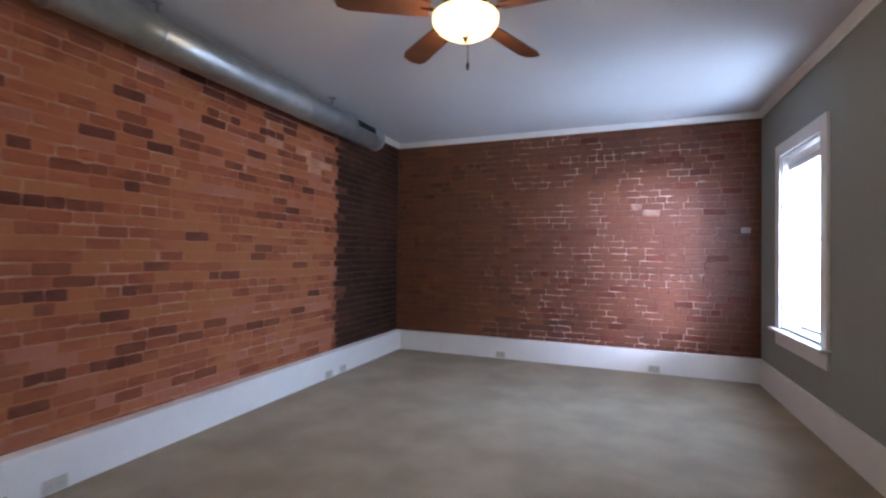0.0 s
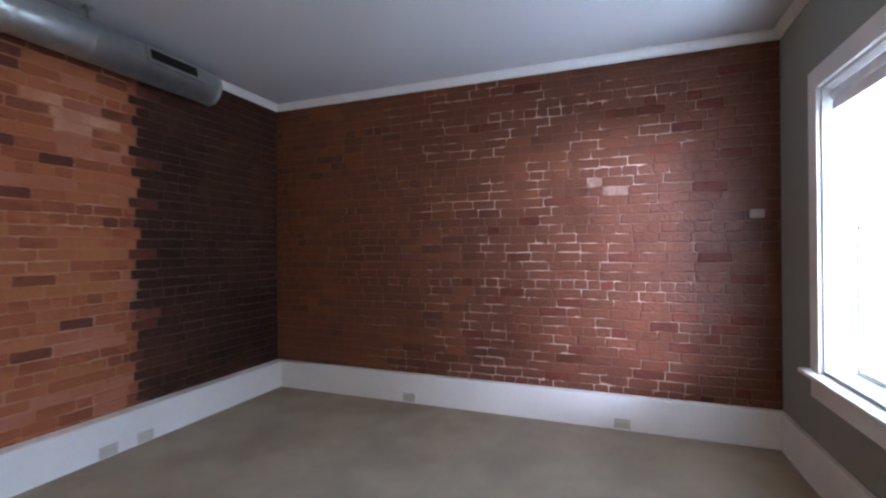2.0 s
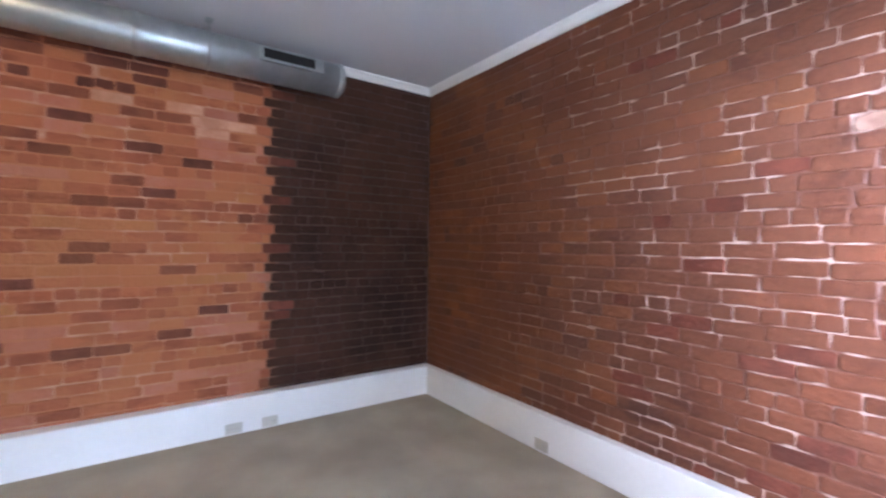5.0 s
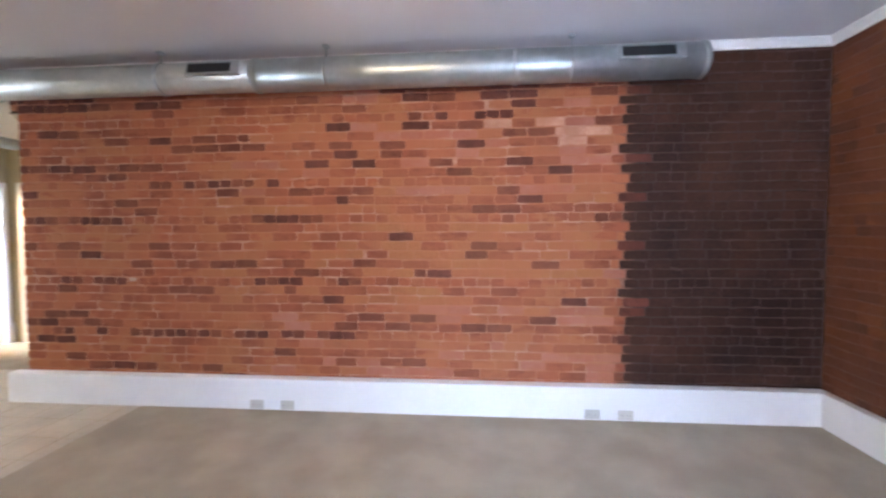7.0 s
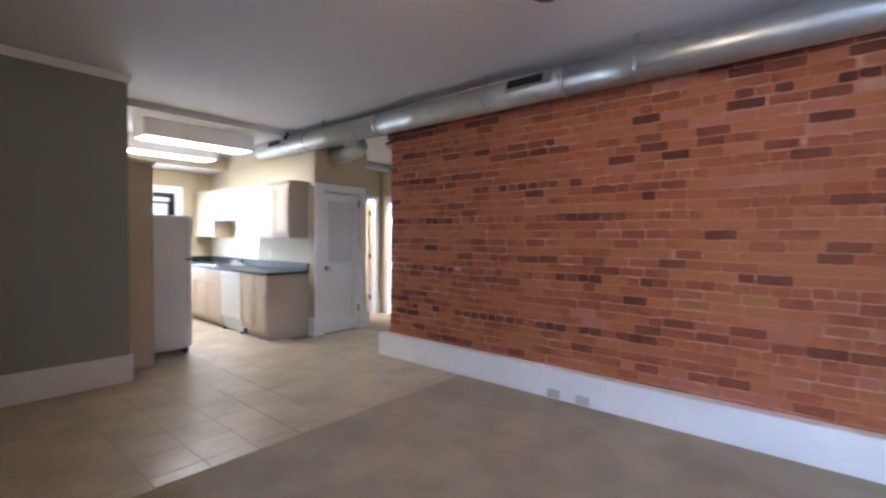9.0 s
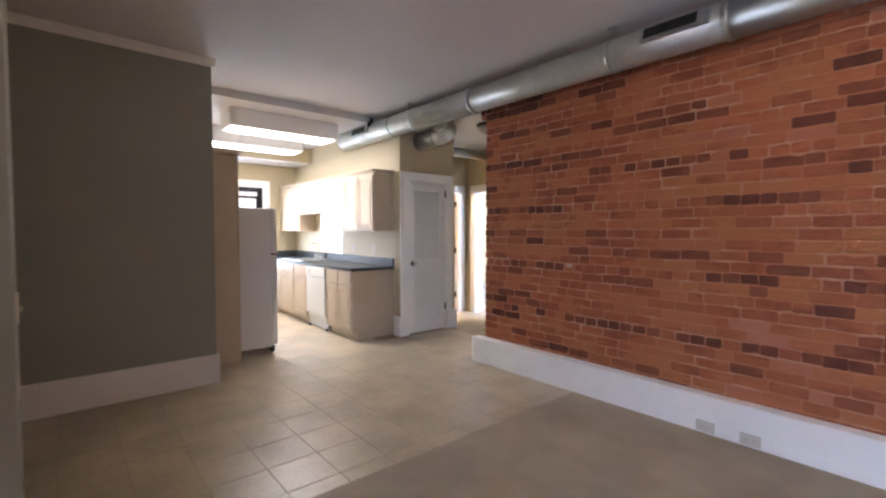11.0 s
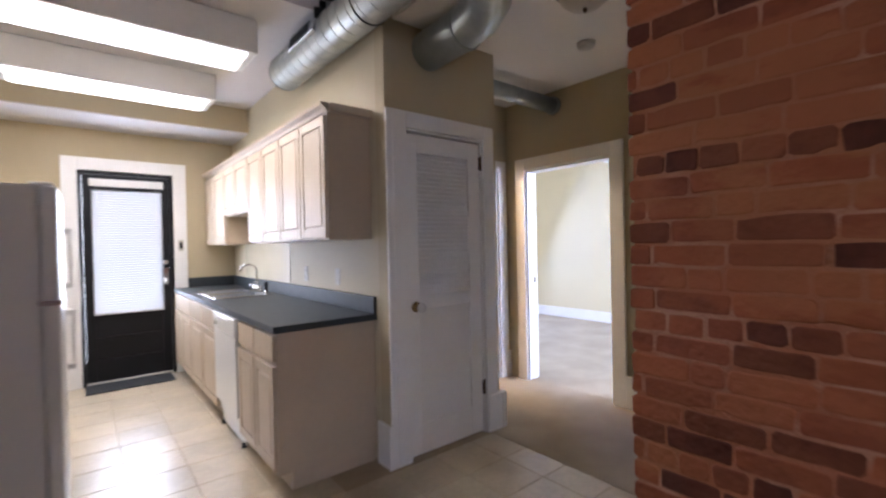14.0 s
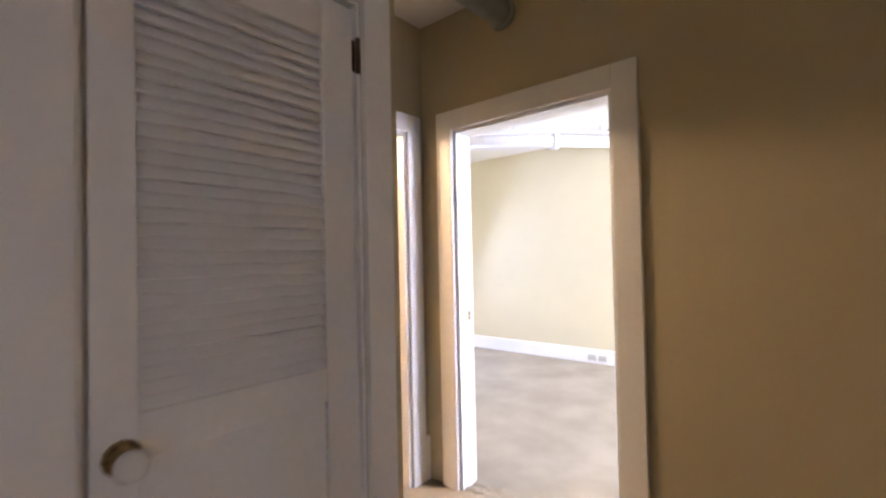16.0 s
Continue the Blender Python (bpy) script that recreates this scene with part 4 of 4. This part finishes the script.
def back_door():
    d = tagged(new("door_2"), "closed black painted back door with a large blind-covered pane", "door", "", "structure")
    d.location = (DX0, KS, 0)
    y1 = KS - 0.03
    y0 = y1 - 0.045
    a, b = DX0 + 0.01, DX1 - 0.01
    wpart("frame", boxes((DX0, DX0 + 0.03, KS - 0.12, KS - 0.005, 0, DZ), (DX1 - 0.03, DX1, KS - 0.12, KS - 0.005, 0, DZ), (DX0 + 0.03, DX1 - 0.03, KS - 0.12, KS - 0.005, DZ - 0.03, DZ)), BLACK, d)
    a, b = DX0 + 0.033, DX1 - 0.033
    for r in ((a, a + 0.08, y0, y1, 0.02, DZ - 0.035), (b - 0.08, b, y0, y1, 0.02, DZ - 0.035)):
        wpart("stile", boxes(r, bevel=0.003), BLACK, d)
    for z0, z1 in ((0.02, 0.24), (0.66, 0.72), (DZ - 0.185, DZ - 0.035)):
        wpart("rail", boxes((a + 0.08, b - 0.08, y0, y1, z0, z1), bevel=0.003), BLACK, d)
    for z0, z1 in ((0.24, 0.435), (0.465, 0.66)):
        wpart("panel", boxes((a + 0.08, b - 0.08, y0 + 0.012, y1 - 0.012, z0, z1), bevel=0.004), BLACK, d)
    wpart("rail", boxes((a + 0.08, b - 0.08, y0, y1, 0.435, 0.465), bevel=0.003), BLACK, d)
    g = wpart("pane", boxes((a + 0.06, b - 0.06, y0 + 0.02, y0 + 0.025, 0.72, DZ - 0.18)), GLASS, d)
    g.visible_shadow = False
    wpart("latch", boxes((a + 0.02, a + 0.07, y1, y1 + 0.012, 0.96, 1.14), bevel=0.003), CHROME, d)
    kn = part("knob", lathe(bmesh.new(), [(0.026, 0), (0.012, 0.01), (0.012, 0.03), (0.028, 0.045), (0.02, 0.06), (0.004, 0.062)], 18), CHROME, d)
    kn.matrix_local = pose(a + 0.045 - DX0, y1 + 0.01 - KS, 1.0, -90, 0, 0)
    part("deadbolt", lathe(bmesh.new(), [(0.03, 0), (0.03, 0.006), (0.024, 0.014), (0.018, 0.016), (0.004, 0.017)], 20), CHROME, d, "round chrome deadbolt").matrix_local = pose(a + 0.045 - DX0, y1 - KS, 1.2, -90, 0, 0)
    bl = thing("door_blind", ((a + b) / 2, y1 + 0.02, 2.02), 0, "white horizontal slat blind over the back door pane", "blind")
    wpart("headrail", boxes((a + 0.055, b - 0.055, y1 + 0.004, y1 + 0.045, 1.985, 2.06), bevel=0.004), BLIND, bl)
    n = 50
    for k in range(n):
        z = 0.72 + k * (1.935 - 0.72) / (n - 1)
        bm = boxes((a + 0.07, b - 0.07, -0.012, 0.012, -0.0008, 0.0008))
        bmesh.ops.transform(bm, matrix=pose(0, y1 + 0.024, z, 52, 0, 0), verts=bm.verts)
        wpart("slat", bm, SLAT, bl)
    wpart("bottom_rail", boxes((a + 0.07, b - 0.07, y1 + 0.012, y1 + 0.036, 0.695, 0.71), bevel=0.003), BLIND, bl)
    for x in (a + 0.12, b - 0.12):
        wpart("ladder_cord", tube(bmesh.new(), [(x, y1 + 0.037, 0.7), (x, y1 + 0.037, 1.985)], 0.0012, 6), BLIND, bl)
    return d


back_door()
mat_ = thing("doormat", (-1.25, -4.57, 0.0), 0, "thin black rubber doormat in front of the back door", "doormat")
part("mat", boxes((-0.36, 0.36, -0.17, 0.17, 0.002, 0.014), bevel=0.004), RUBBER, mat_)

bd = tagged(new("door_3"), "open white bathroom door standing inward on its hinges", "door", "", "structure")
bd.location = (BX0 + 0.02, BTH - 0.1, 0)
wpart("leaf", boxes((BX0 + 0.03, BX0 + 0.065, BTH - 0.78, BTH - 0.105, 0.012, 2.0), bevel=0.003), WHITE, bd)
for z in (1.83, 1.05, 0.3):
    hg = wpart("hinge", boxes((BX0 + 0.019, BX0 + 0.03, BTH - 0.1, BTH - 0.06, z - 0.045, z + 0.045)), BRONZE, bd)
    wpart("hinge_pin", tube(bmesh.new(), [(BX0 + 0.03, BTH - 0.1, z - 0.05), (BX0 + 0.03, BTH - 0.1, z + 0.05)], 0.008, 10), BRONZE, hg)
bm, rng_ = bmesh.new(), random.Random(11)
n_ = 26
for row in range(2):
    x_ = BWX - 0.13 + 0.02 + row * 0.07
    prof_ = []
    for k in range(n_ + 1):
        y_ = BY0 + 0.022 + (BY1 - BY0 - 0.044) * k / n_
        c_, w_, t_ = x_ + rng_.uniform(-0.02, 0.02), rng_.uniform(0.02, 0.045), rng_.uniform(0.007, 0.018)
        prof_.append([bm.verts.new(p) for p in ((c_ - w_, y_, 0.003), (c_ - w_ * 0.3, y_, t_), (c_ + w_ * 0.4, y_, t_ * 0.8), (c_ + w_, y_, 0.003))])
    for p_, q_ in zip(prof_, prof_[1:]):
        for k in range(3):
            bm.faces.new((p_[k], p_[k + 1], q_[k + 1], q_[k]))
        bm.faces.new((p_[0], q_[0], q_[3], p_[3]))
    bm.faces.new(prof_[0])
    bm.faces.new(prof_[-1][::-1])
structure("trim_carpet_seam", bm, CARPET, "frayed and rucked carpet seam across the bedroom threshold", "floor")
sk2 = thing("strike_plate", (BWX - 0.09, BY0 + 0.02, 0.97), 0, "small dark strike plate on the bedroom door jamb", "strike plate")
part("plate", boxes((-0.018, 0.018, 0, 0.002, -0.03, 0.03)), CHROME, sk2)
part("hole", boxes((-0.007, 0.007, 0.0015, 0.003, -0.018, -0.004), (-0.007, 0.007, 0.0015, 0.003, 0.004, 0.018)), DARKVOID, sk2)


# ---- outlets and switches ----
def plate(name, at, turn, label, cat, w=0.07, h=0.115, kind="outlet", group=""):
    """A wall plate; its face looks along local -y."""
    p = thing(name, at, turn, label, cat, group)
    part("cover", boxes((-w / 2, w / 2, -0.006, 0, -h / 2, h / 2), bevel=0.002), PLATE, p)
    if kind == "outlet":
        for s in (-1, 1):
            q = (0, s * h * 0.22) if h > w else (s * w * 0.22, 0)
            r = part("socket", boxes((q[0] - 0.016, q[0] + 0.016, -0.0085, -0.006, q[1] - 0.014, q[1] + 0.014), bevel=0.001), PLATE, p)
            part("slots", boxes((q[0] - 0.008, q[0] - 0.006, -0.009, -0.0083, q[1] - 0.005, q[1] + 0.006), (q[0] + 0.006, q[0] + 0.008, -0.009, -0.0083, q[1] - 0.005, q[1] + 0.006)), DARKVOID, r)
    elif kind == "switch":
        part("toggle", boxes((-0.005, 0.005, -0.018, -0.006, -0.012, 0.008), bevel=0.001), PLATE, p)
    elif kind == "dark":
        part("rocker", boxes((-0.014, 0.014, -0.009, -0.006, -0.035, 0.035), bevel=0.001), BLACK, p)
    return p


for y in (4.95, 5.20, 2.25, 2.51):
    plate("wall_outlet", (-2.249, y, 0.055), 90, "beige duplex outlet set low in the white baseboard", "outlet", 0.115, 0.075, group="baseboard outlets")
for x in (-0.83, 0.95):
    plate("wall_outlet", (x, 6.614, 0.055), 0, "beige duplex outlet set low in the white baseboard", "outlet", 0.115, 0.075, group="baseboard outlets")
for y in (-2.05, -2.62):
    plate("kitchen_outlet", (KW + 0.001, y, 1.12), 90, "white outlet plate on the wall over the worktop", "outlet", group="worktop outlets")
plate("light_switch", (-1.735, KS + 0.031, 1.38), 180, "narrow white plate with a dark rocker beside the back door", "switch", 0.05, 0.12, "dark")
plate("light_switch", (-0.006, -1.09, 1.11), -90, "beige toggle switch on the gray wall end", "switch", kind="switch")
plate("light_switch", (1.164, 1.12, 1.09), -90, "beige toggle switch on the gray wall return", "switch", kind="switch")
for y in (-2.5, -2.37):
    plate("bedroom_outlet", (-7.479, y, 0.07), 90, "beige outlet in the white bedroom baseboard", "outlet", 0.1, 0.07, group="bedroom outlets")

pb = thing("ceiling_beam", (-6.0, -2.5, 2.38), 0, "white painted pipe crossing under the bedroom ceiling", "pipe")
wpart("pipe", tube(bmesh.new(), [(-5.85, -3.19, 2.5), (-7.45, -1.67, 2.5)], 0.06, 20), WHITE, pb)
for q in (0.25, 0.7):
    wpart("hanger", tube(bmesh.new(), [(-5.85 - 1.6 * q, -3.19 + 1.52 * q, 2.5), (-5.85 - 1.6 * q, -3.19 + 1.52 * q, 2.68)], 0.006, 8), WHITE, pb)

wpart("coupling", tube(bmesh.new(), [(-6.57, -2.506, 2.5), (-6.62, -2.459, 2.5)], 0.085, 20), WHITE, pb)
cd = thing("conduit", (-6.0, -2.5, 2.6), 0, "thin white conduit running under the bedroom ceiling beside the pipe", "pipe")
wpart("run", tube(bmesh.new(), [(-5.95, -3.29, 2.645), (-7.48, -1.84, 2.645)], 0.014, 10), WHITE, cd)
for q in (0.3, 0.8):
    wpart("saddle", boxes((-5.95 - 1.53 * q - 0.02, -5.95 - 1.53 * q + 0.02, -3.29 + 1.45 * q - 0.02, -3.29 + 1.45 * q + 0.02, 2.655, 2.68), bevel=0.003), WHITE, cd)

tg = thing("mortar_patch", (1.84, WN, 1.622), 0, "small pale plaster patch stuck on the brick", "patch")
part("plaster", boxes((-0.045, 0.045, -0.016, 0.008, -0.032, 0.032), bevel=0.010), material("pale_plaster", (0.42, 0.31, 0.26), 0.85, fine=60, bump=0.4), tg)
tg2 = thing("mortar_patch", (WX, 1.10, 1.07), 0, "small pale mortar dab stuck on the brick", "patch")
part("plaster", boxes((-0.008, 0.008, -0.035, 0.025, -0.014, 0.018), bevel=0.007), material("gray_mortar_dab", (0.46, 0.30, 0.22), 0.85, fine=60, bump=0.4), tg2)


# ---- floor tiles ----
def tile_mesh(w, d):
    bm = boxes((-w / 2, w / 2, -d / 2, d / 2, 0, 0.006))
    bmesh.ops.bevel(bm, geom=[e for e in bm.edges if all(v.co.z > 0.003 for v in e.verts)], offset=0.0025, segments=1, affect="EDGES")
    return mesh_of("tile", bm, TILE)


PITCH, JOINT = 0.3055, 0.004
tiles = {}
for i in range(-8, 9):
    for j in range(-14, 6):
        x0, x1 = -0.75 + PITCH * i + JOINT / 2, -0.75 + PITCH * (i + 1) - JOINT / 2
        y0, y1 = -0.44 + PITCH * j + JOINT / 2, -0.44 + PITCH * (j + 1) - JOINT / 2
        x0, x1 = max(x0, -3.1), min(x1, EX)
        y0, y1 = max(y0, KS), min(y1, 1.215)
        if x1 - x0 < 0.03 or y1 - y0 < 0.03 or (x0 > 0.44 and y1 < -1.2) or x1 < -1.9 and y0 < -1.6 or x1 < WX and (y0 < CF or y1 > 0.045):
            continue
        key = (round(x1 - x0, 4), round(y1 - y0, 4))
        if key not in tiles:
            tiles[key] = tile_mesh(*key)
        t = new("tile", tiles[key])
        t.parent = floor_tile
        t.location = ((x0 + x1) / 2, (y0 + y1) / 2, -0.0045)


# ---- bricks ----
def brick_geo(w, h, d, rng):
    """One worn brick with uneven edges and rounded corners lying along u, its face at depth 0."""
    t = rng.uniform(-0.0015, 0.0015)
    a, b = w / 2, h / 2
    r = min(rng.uniform(0.005, 0.011), w / 5)
    k = 3 if w > 0.14 else 2
    row = [-a + r + (2 * a - 2 * r) * i / k for i in range(k + 1)]
    ring = [(u, -b) for u in row] + [(a, -b + r), (a, b - r)] + [(u, b) for u in row[::-1]] + [(-a, b - r), (-a, -b + r)]
    ring = [(u + rng.uniform(-0.003, 0.003), v + rng.uniform(-0.003, 0.0022)) for u, v in ring]
    if rng.random() < 0.14:
        c = rng.choice((0, k, k + 3, 2 * k + 3))
        ring[c] = (ring[c][0] * (1 - 0.014 / a), ring[c][1] * 0.72)
    n = len(ring)
    vs = [(u * (1 - 0.004 / a), t * u / a, v * (1 - 0.0042 / b)) for u, v in ring] + [(u, -0.003, v) for u, v in ring] + [(u, -d, v) for u, v in ring]
    fs = [tuple(range(n))] + [(k + q, k + q + n, (k + 1) % n + q + n, (k + 1) % n + q) for q in (0, n) for k in range(n)]
    return vs, fs


def wave(u, z):
    return 0.0034 * math.sin(2.1 * u + 1.3 * z) + 0.0026 * math.sin(7.3 * u + 2.9 * z) + 0.0012 * math.sin(19 * u + 31 * z)


PITCH_Z = 0.0745


def lay_bricks(joint, parent, u0, u1, z0, z1, place, headers, choose, near, seed, breaks=(), first=0, gap=0.0085):
    """Courses of bricks; place(u, z) gives the pose, near(u) says which ones are single parts."""
    rng = random.Random(seed)
    shared, far, singles = {}, ([], [], []), 0
    c = first
    z = z0
    while z < z1 - 0.02:
        h = min(PITCH_Z - gap + rng.uniform(-0.0015, 0.0015), z1 - z)
        header = c in headers
        L = 0.105 if header else 0.208
        u = u0 - (L * 0.5 if (c % 2 and not header) else 0) - (0.05 if header else 0) - rng.uniform(0, 0.05)
        while u < u1 - 0.01:
            w = L + rng.choice((-0.025, -0.012, -0.004, 0, 0.008, 0.018)) * (0.4 if header else 1)
            if not header and rng.random() < 0.06:
                w = 0.105
            a, b = max(u, u0), min(u + w, u1)
            if breaks and a < 5.19 + breaks[c % 5] < b - 0.03:
                b = 5.19 + breaks[c % 5] + (0.0 if joint > 0.0078 else joint)
                w = b - u
            u += w
            b -= joint if u < 1.9 or joint > 0.0075 else 0.004
            if b - a < 0.03:
                continue
            mat = choose((a + b) / 2, z, c, header, rng)
            proud = rng.uniform(-0.002, 0.0015)
            um = (a + b) / 2
            if near(um) and singles < 300:
                singles += 1
                key = (round(b - a, 3), mat, rng.randrange(8))
                if key not in shared:
                    vs, fs = brick_geo(b - a, h, 0.03, rng)
                    me = bpy.data.meshes.new("brick")
                    me.from_pydata(vs, [], fs)
                    me.materials.append(BRICKS[mat])
                    shared[key] = me
                o = new("brick", shared[key])
                o.parent = parent
                o.matrix_world = place(um, z + PITCH_Z / 2 + wave(um, z), proud) @ pose(0, 0, 0, 0, rng.uniform(-0.8, 0.8), 0)
            else:
                vs, fs = brick_geo(b - a, h, 0.03, rng)
                m = place(um, z + PITCH_Z / 2 + wave(um, z), proud)
                n = len(far[0])
                far[0].extend(tuple(m @ Vector(v)) for v in vs)
                far[1].extend(tuple(q + n for q in f) for f in fs)
                far[2].extend([mat] * len(fs))
        z += PITCH_Z
        c += 1
    me = bpy.data.meshes.new("bricks")
    me.from_pydata(far[0], [], far[1])
    for m in BRICKS:
        me.materials.append(m)
    me.polygons.foreach_set("material_index", far[2])
    ob = new("bricks", me)
    ob.parent = parent
    tagged(ob, "", "", "", "stuff")


def field(u, z):
    """A slow uneven field over a wall, about -1 to 1."""
    return (math.sin(1.7 * u + 2.3 * z) + math.sin(0.9 * u - 3.1 * z + 1.0) + 0.6 * math.sin(4.3 * u + 1.1 * z)) / 2.6


def streak(u, c):
    """How a course drifts between light and dark stretches, about -1 to 1."""
    return (math.sin(1.9 * u + 7.7 * c) + 0.8 * math.sin(4.1 * u - 3.3 * c + 0.6 * c * c) + 0.3 * math.sin(0.7 * u + 1.9 * c)) / 2.1


TOOTH = (0.03, -0.02, 0.012, -0.035, 0.02)


def choose_west(u, z, c, header, rng):
    r, q = rng.random(), rng.random()
    edge = 5.19 + TOOTH[c % 5]
    if u > edge:
        return 12 if u < edge + 0.12 and r < 0.3 else 4
    if edge - 0.2 < u and r < 0.3:
        return 9 if q < 0.6 else 2
    # Bricks are mostly darker in the top courses, towards both ends of the wall.
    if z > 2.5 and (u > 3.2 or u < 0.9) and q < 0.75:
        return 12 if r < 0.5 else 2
    if header:
        run = {8: u < 3.3, 14: 0.25 < u < 1.0 or 2.2 < u < 3.1, 21: u < 1.0 or 2.0 < u < 2.8, 25: 1.3 < u < 2.4, 32: 3.3 < u < 4.4}.get(c, False)
        if run:
            return 12 if q < 0.35 else 2 if q < 0.6 else 9 if q < 0.85 else 1
        return 9 if q < 0.3 else 1 if q < 0.6 else 11
    s = streak(u, c)
    if 2.12 < z < 2.48 and 3.9 < u and s > -0.2 and q < 0.38:
        return 3
    zone = 0.10 + 0.10 * (1.75 < z < 2.5) + 0.04 * (u < 1.8) + 0.06 * (z > 2.2) - 0.04 * (z < 0.9)
    if s > 0.0 and r < zone + (0.46 if u < 1.8 else 0.17 + 0.15 * (z > 1.7)):
        return 12 if q < 0.22 else 2 if q < 0.55 else 9
    if r < zone * 0.35:
        return 12 if q < 0.5 else 2
    if s > 0.0 or r < 0.25:
        return 9 if q < 0.6 else 1
    f = field(u, z)
    if u > 1.8 and 0.85 < z < 1.75 and f + rng.uniform(-0.3, 0.3) > -0.2:
        return 7
    if u > 2.3 and z < 1.15 and f + rng.uniform(-0.4, 0.4) < 0.35:
        return 8
    if u > 1.2 and z > 1.75 and f < 0.2 and q < 0.5:
        return 8
    return 11 if u < 1.8 or q < 0.5 else 0


def choose_north(u, z, c, header, rng):
    r = rng.random()
    if 1.82 < z < 1.895 and 0.66 < u < 0.84 or 1.745 < z < 1.82 and 0.80 < u < 1.0 or 1.67 < z < 1.745 and 0.95 < u < 1.08:
        return 10
    s = streak(u, c)
    if u < -0.3:
        warm = 0.55 + 0.25 * (u < -1.0) + 0.2 * s
        return 6 if r < warm else 5
    if 1.78 < z < 2.3 and -0.8 < u < 0.6 and s > 0 and r < 0.6:
        return 6
    return 5 if r < 0.9 else 12


def west(u, z, p):
    return pose(WX + p, u, z, 0, 0, -90)


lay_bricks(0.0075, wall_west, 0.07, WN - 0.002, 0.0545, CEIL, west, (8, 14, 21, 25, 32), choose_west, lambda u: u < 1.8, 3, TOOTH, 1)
lay_bricks(0.0062, wall_north, WX + 0.002, EX, 0.012, CEIL, lambda u, z, p: pose(u, WN - p, z, 0, 0, 180), (3, 9, 14, 20, 26, 33), choose_north, lambda u: u > 0.3, 5, gap=0.0068)
lay_bricks(0.0075, wall_west, -0.005, 0.068, 0.0545 + 34 * PITCH_Z, VC, west, (), lambda u, z, c, h, r: 12, lambda u: True, 8)
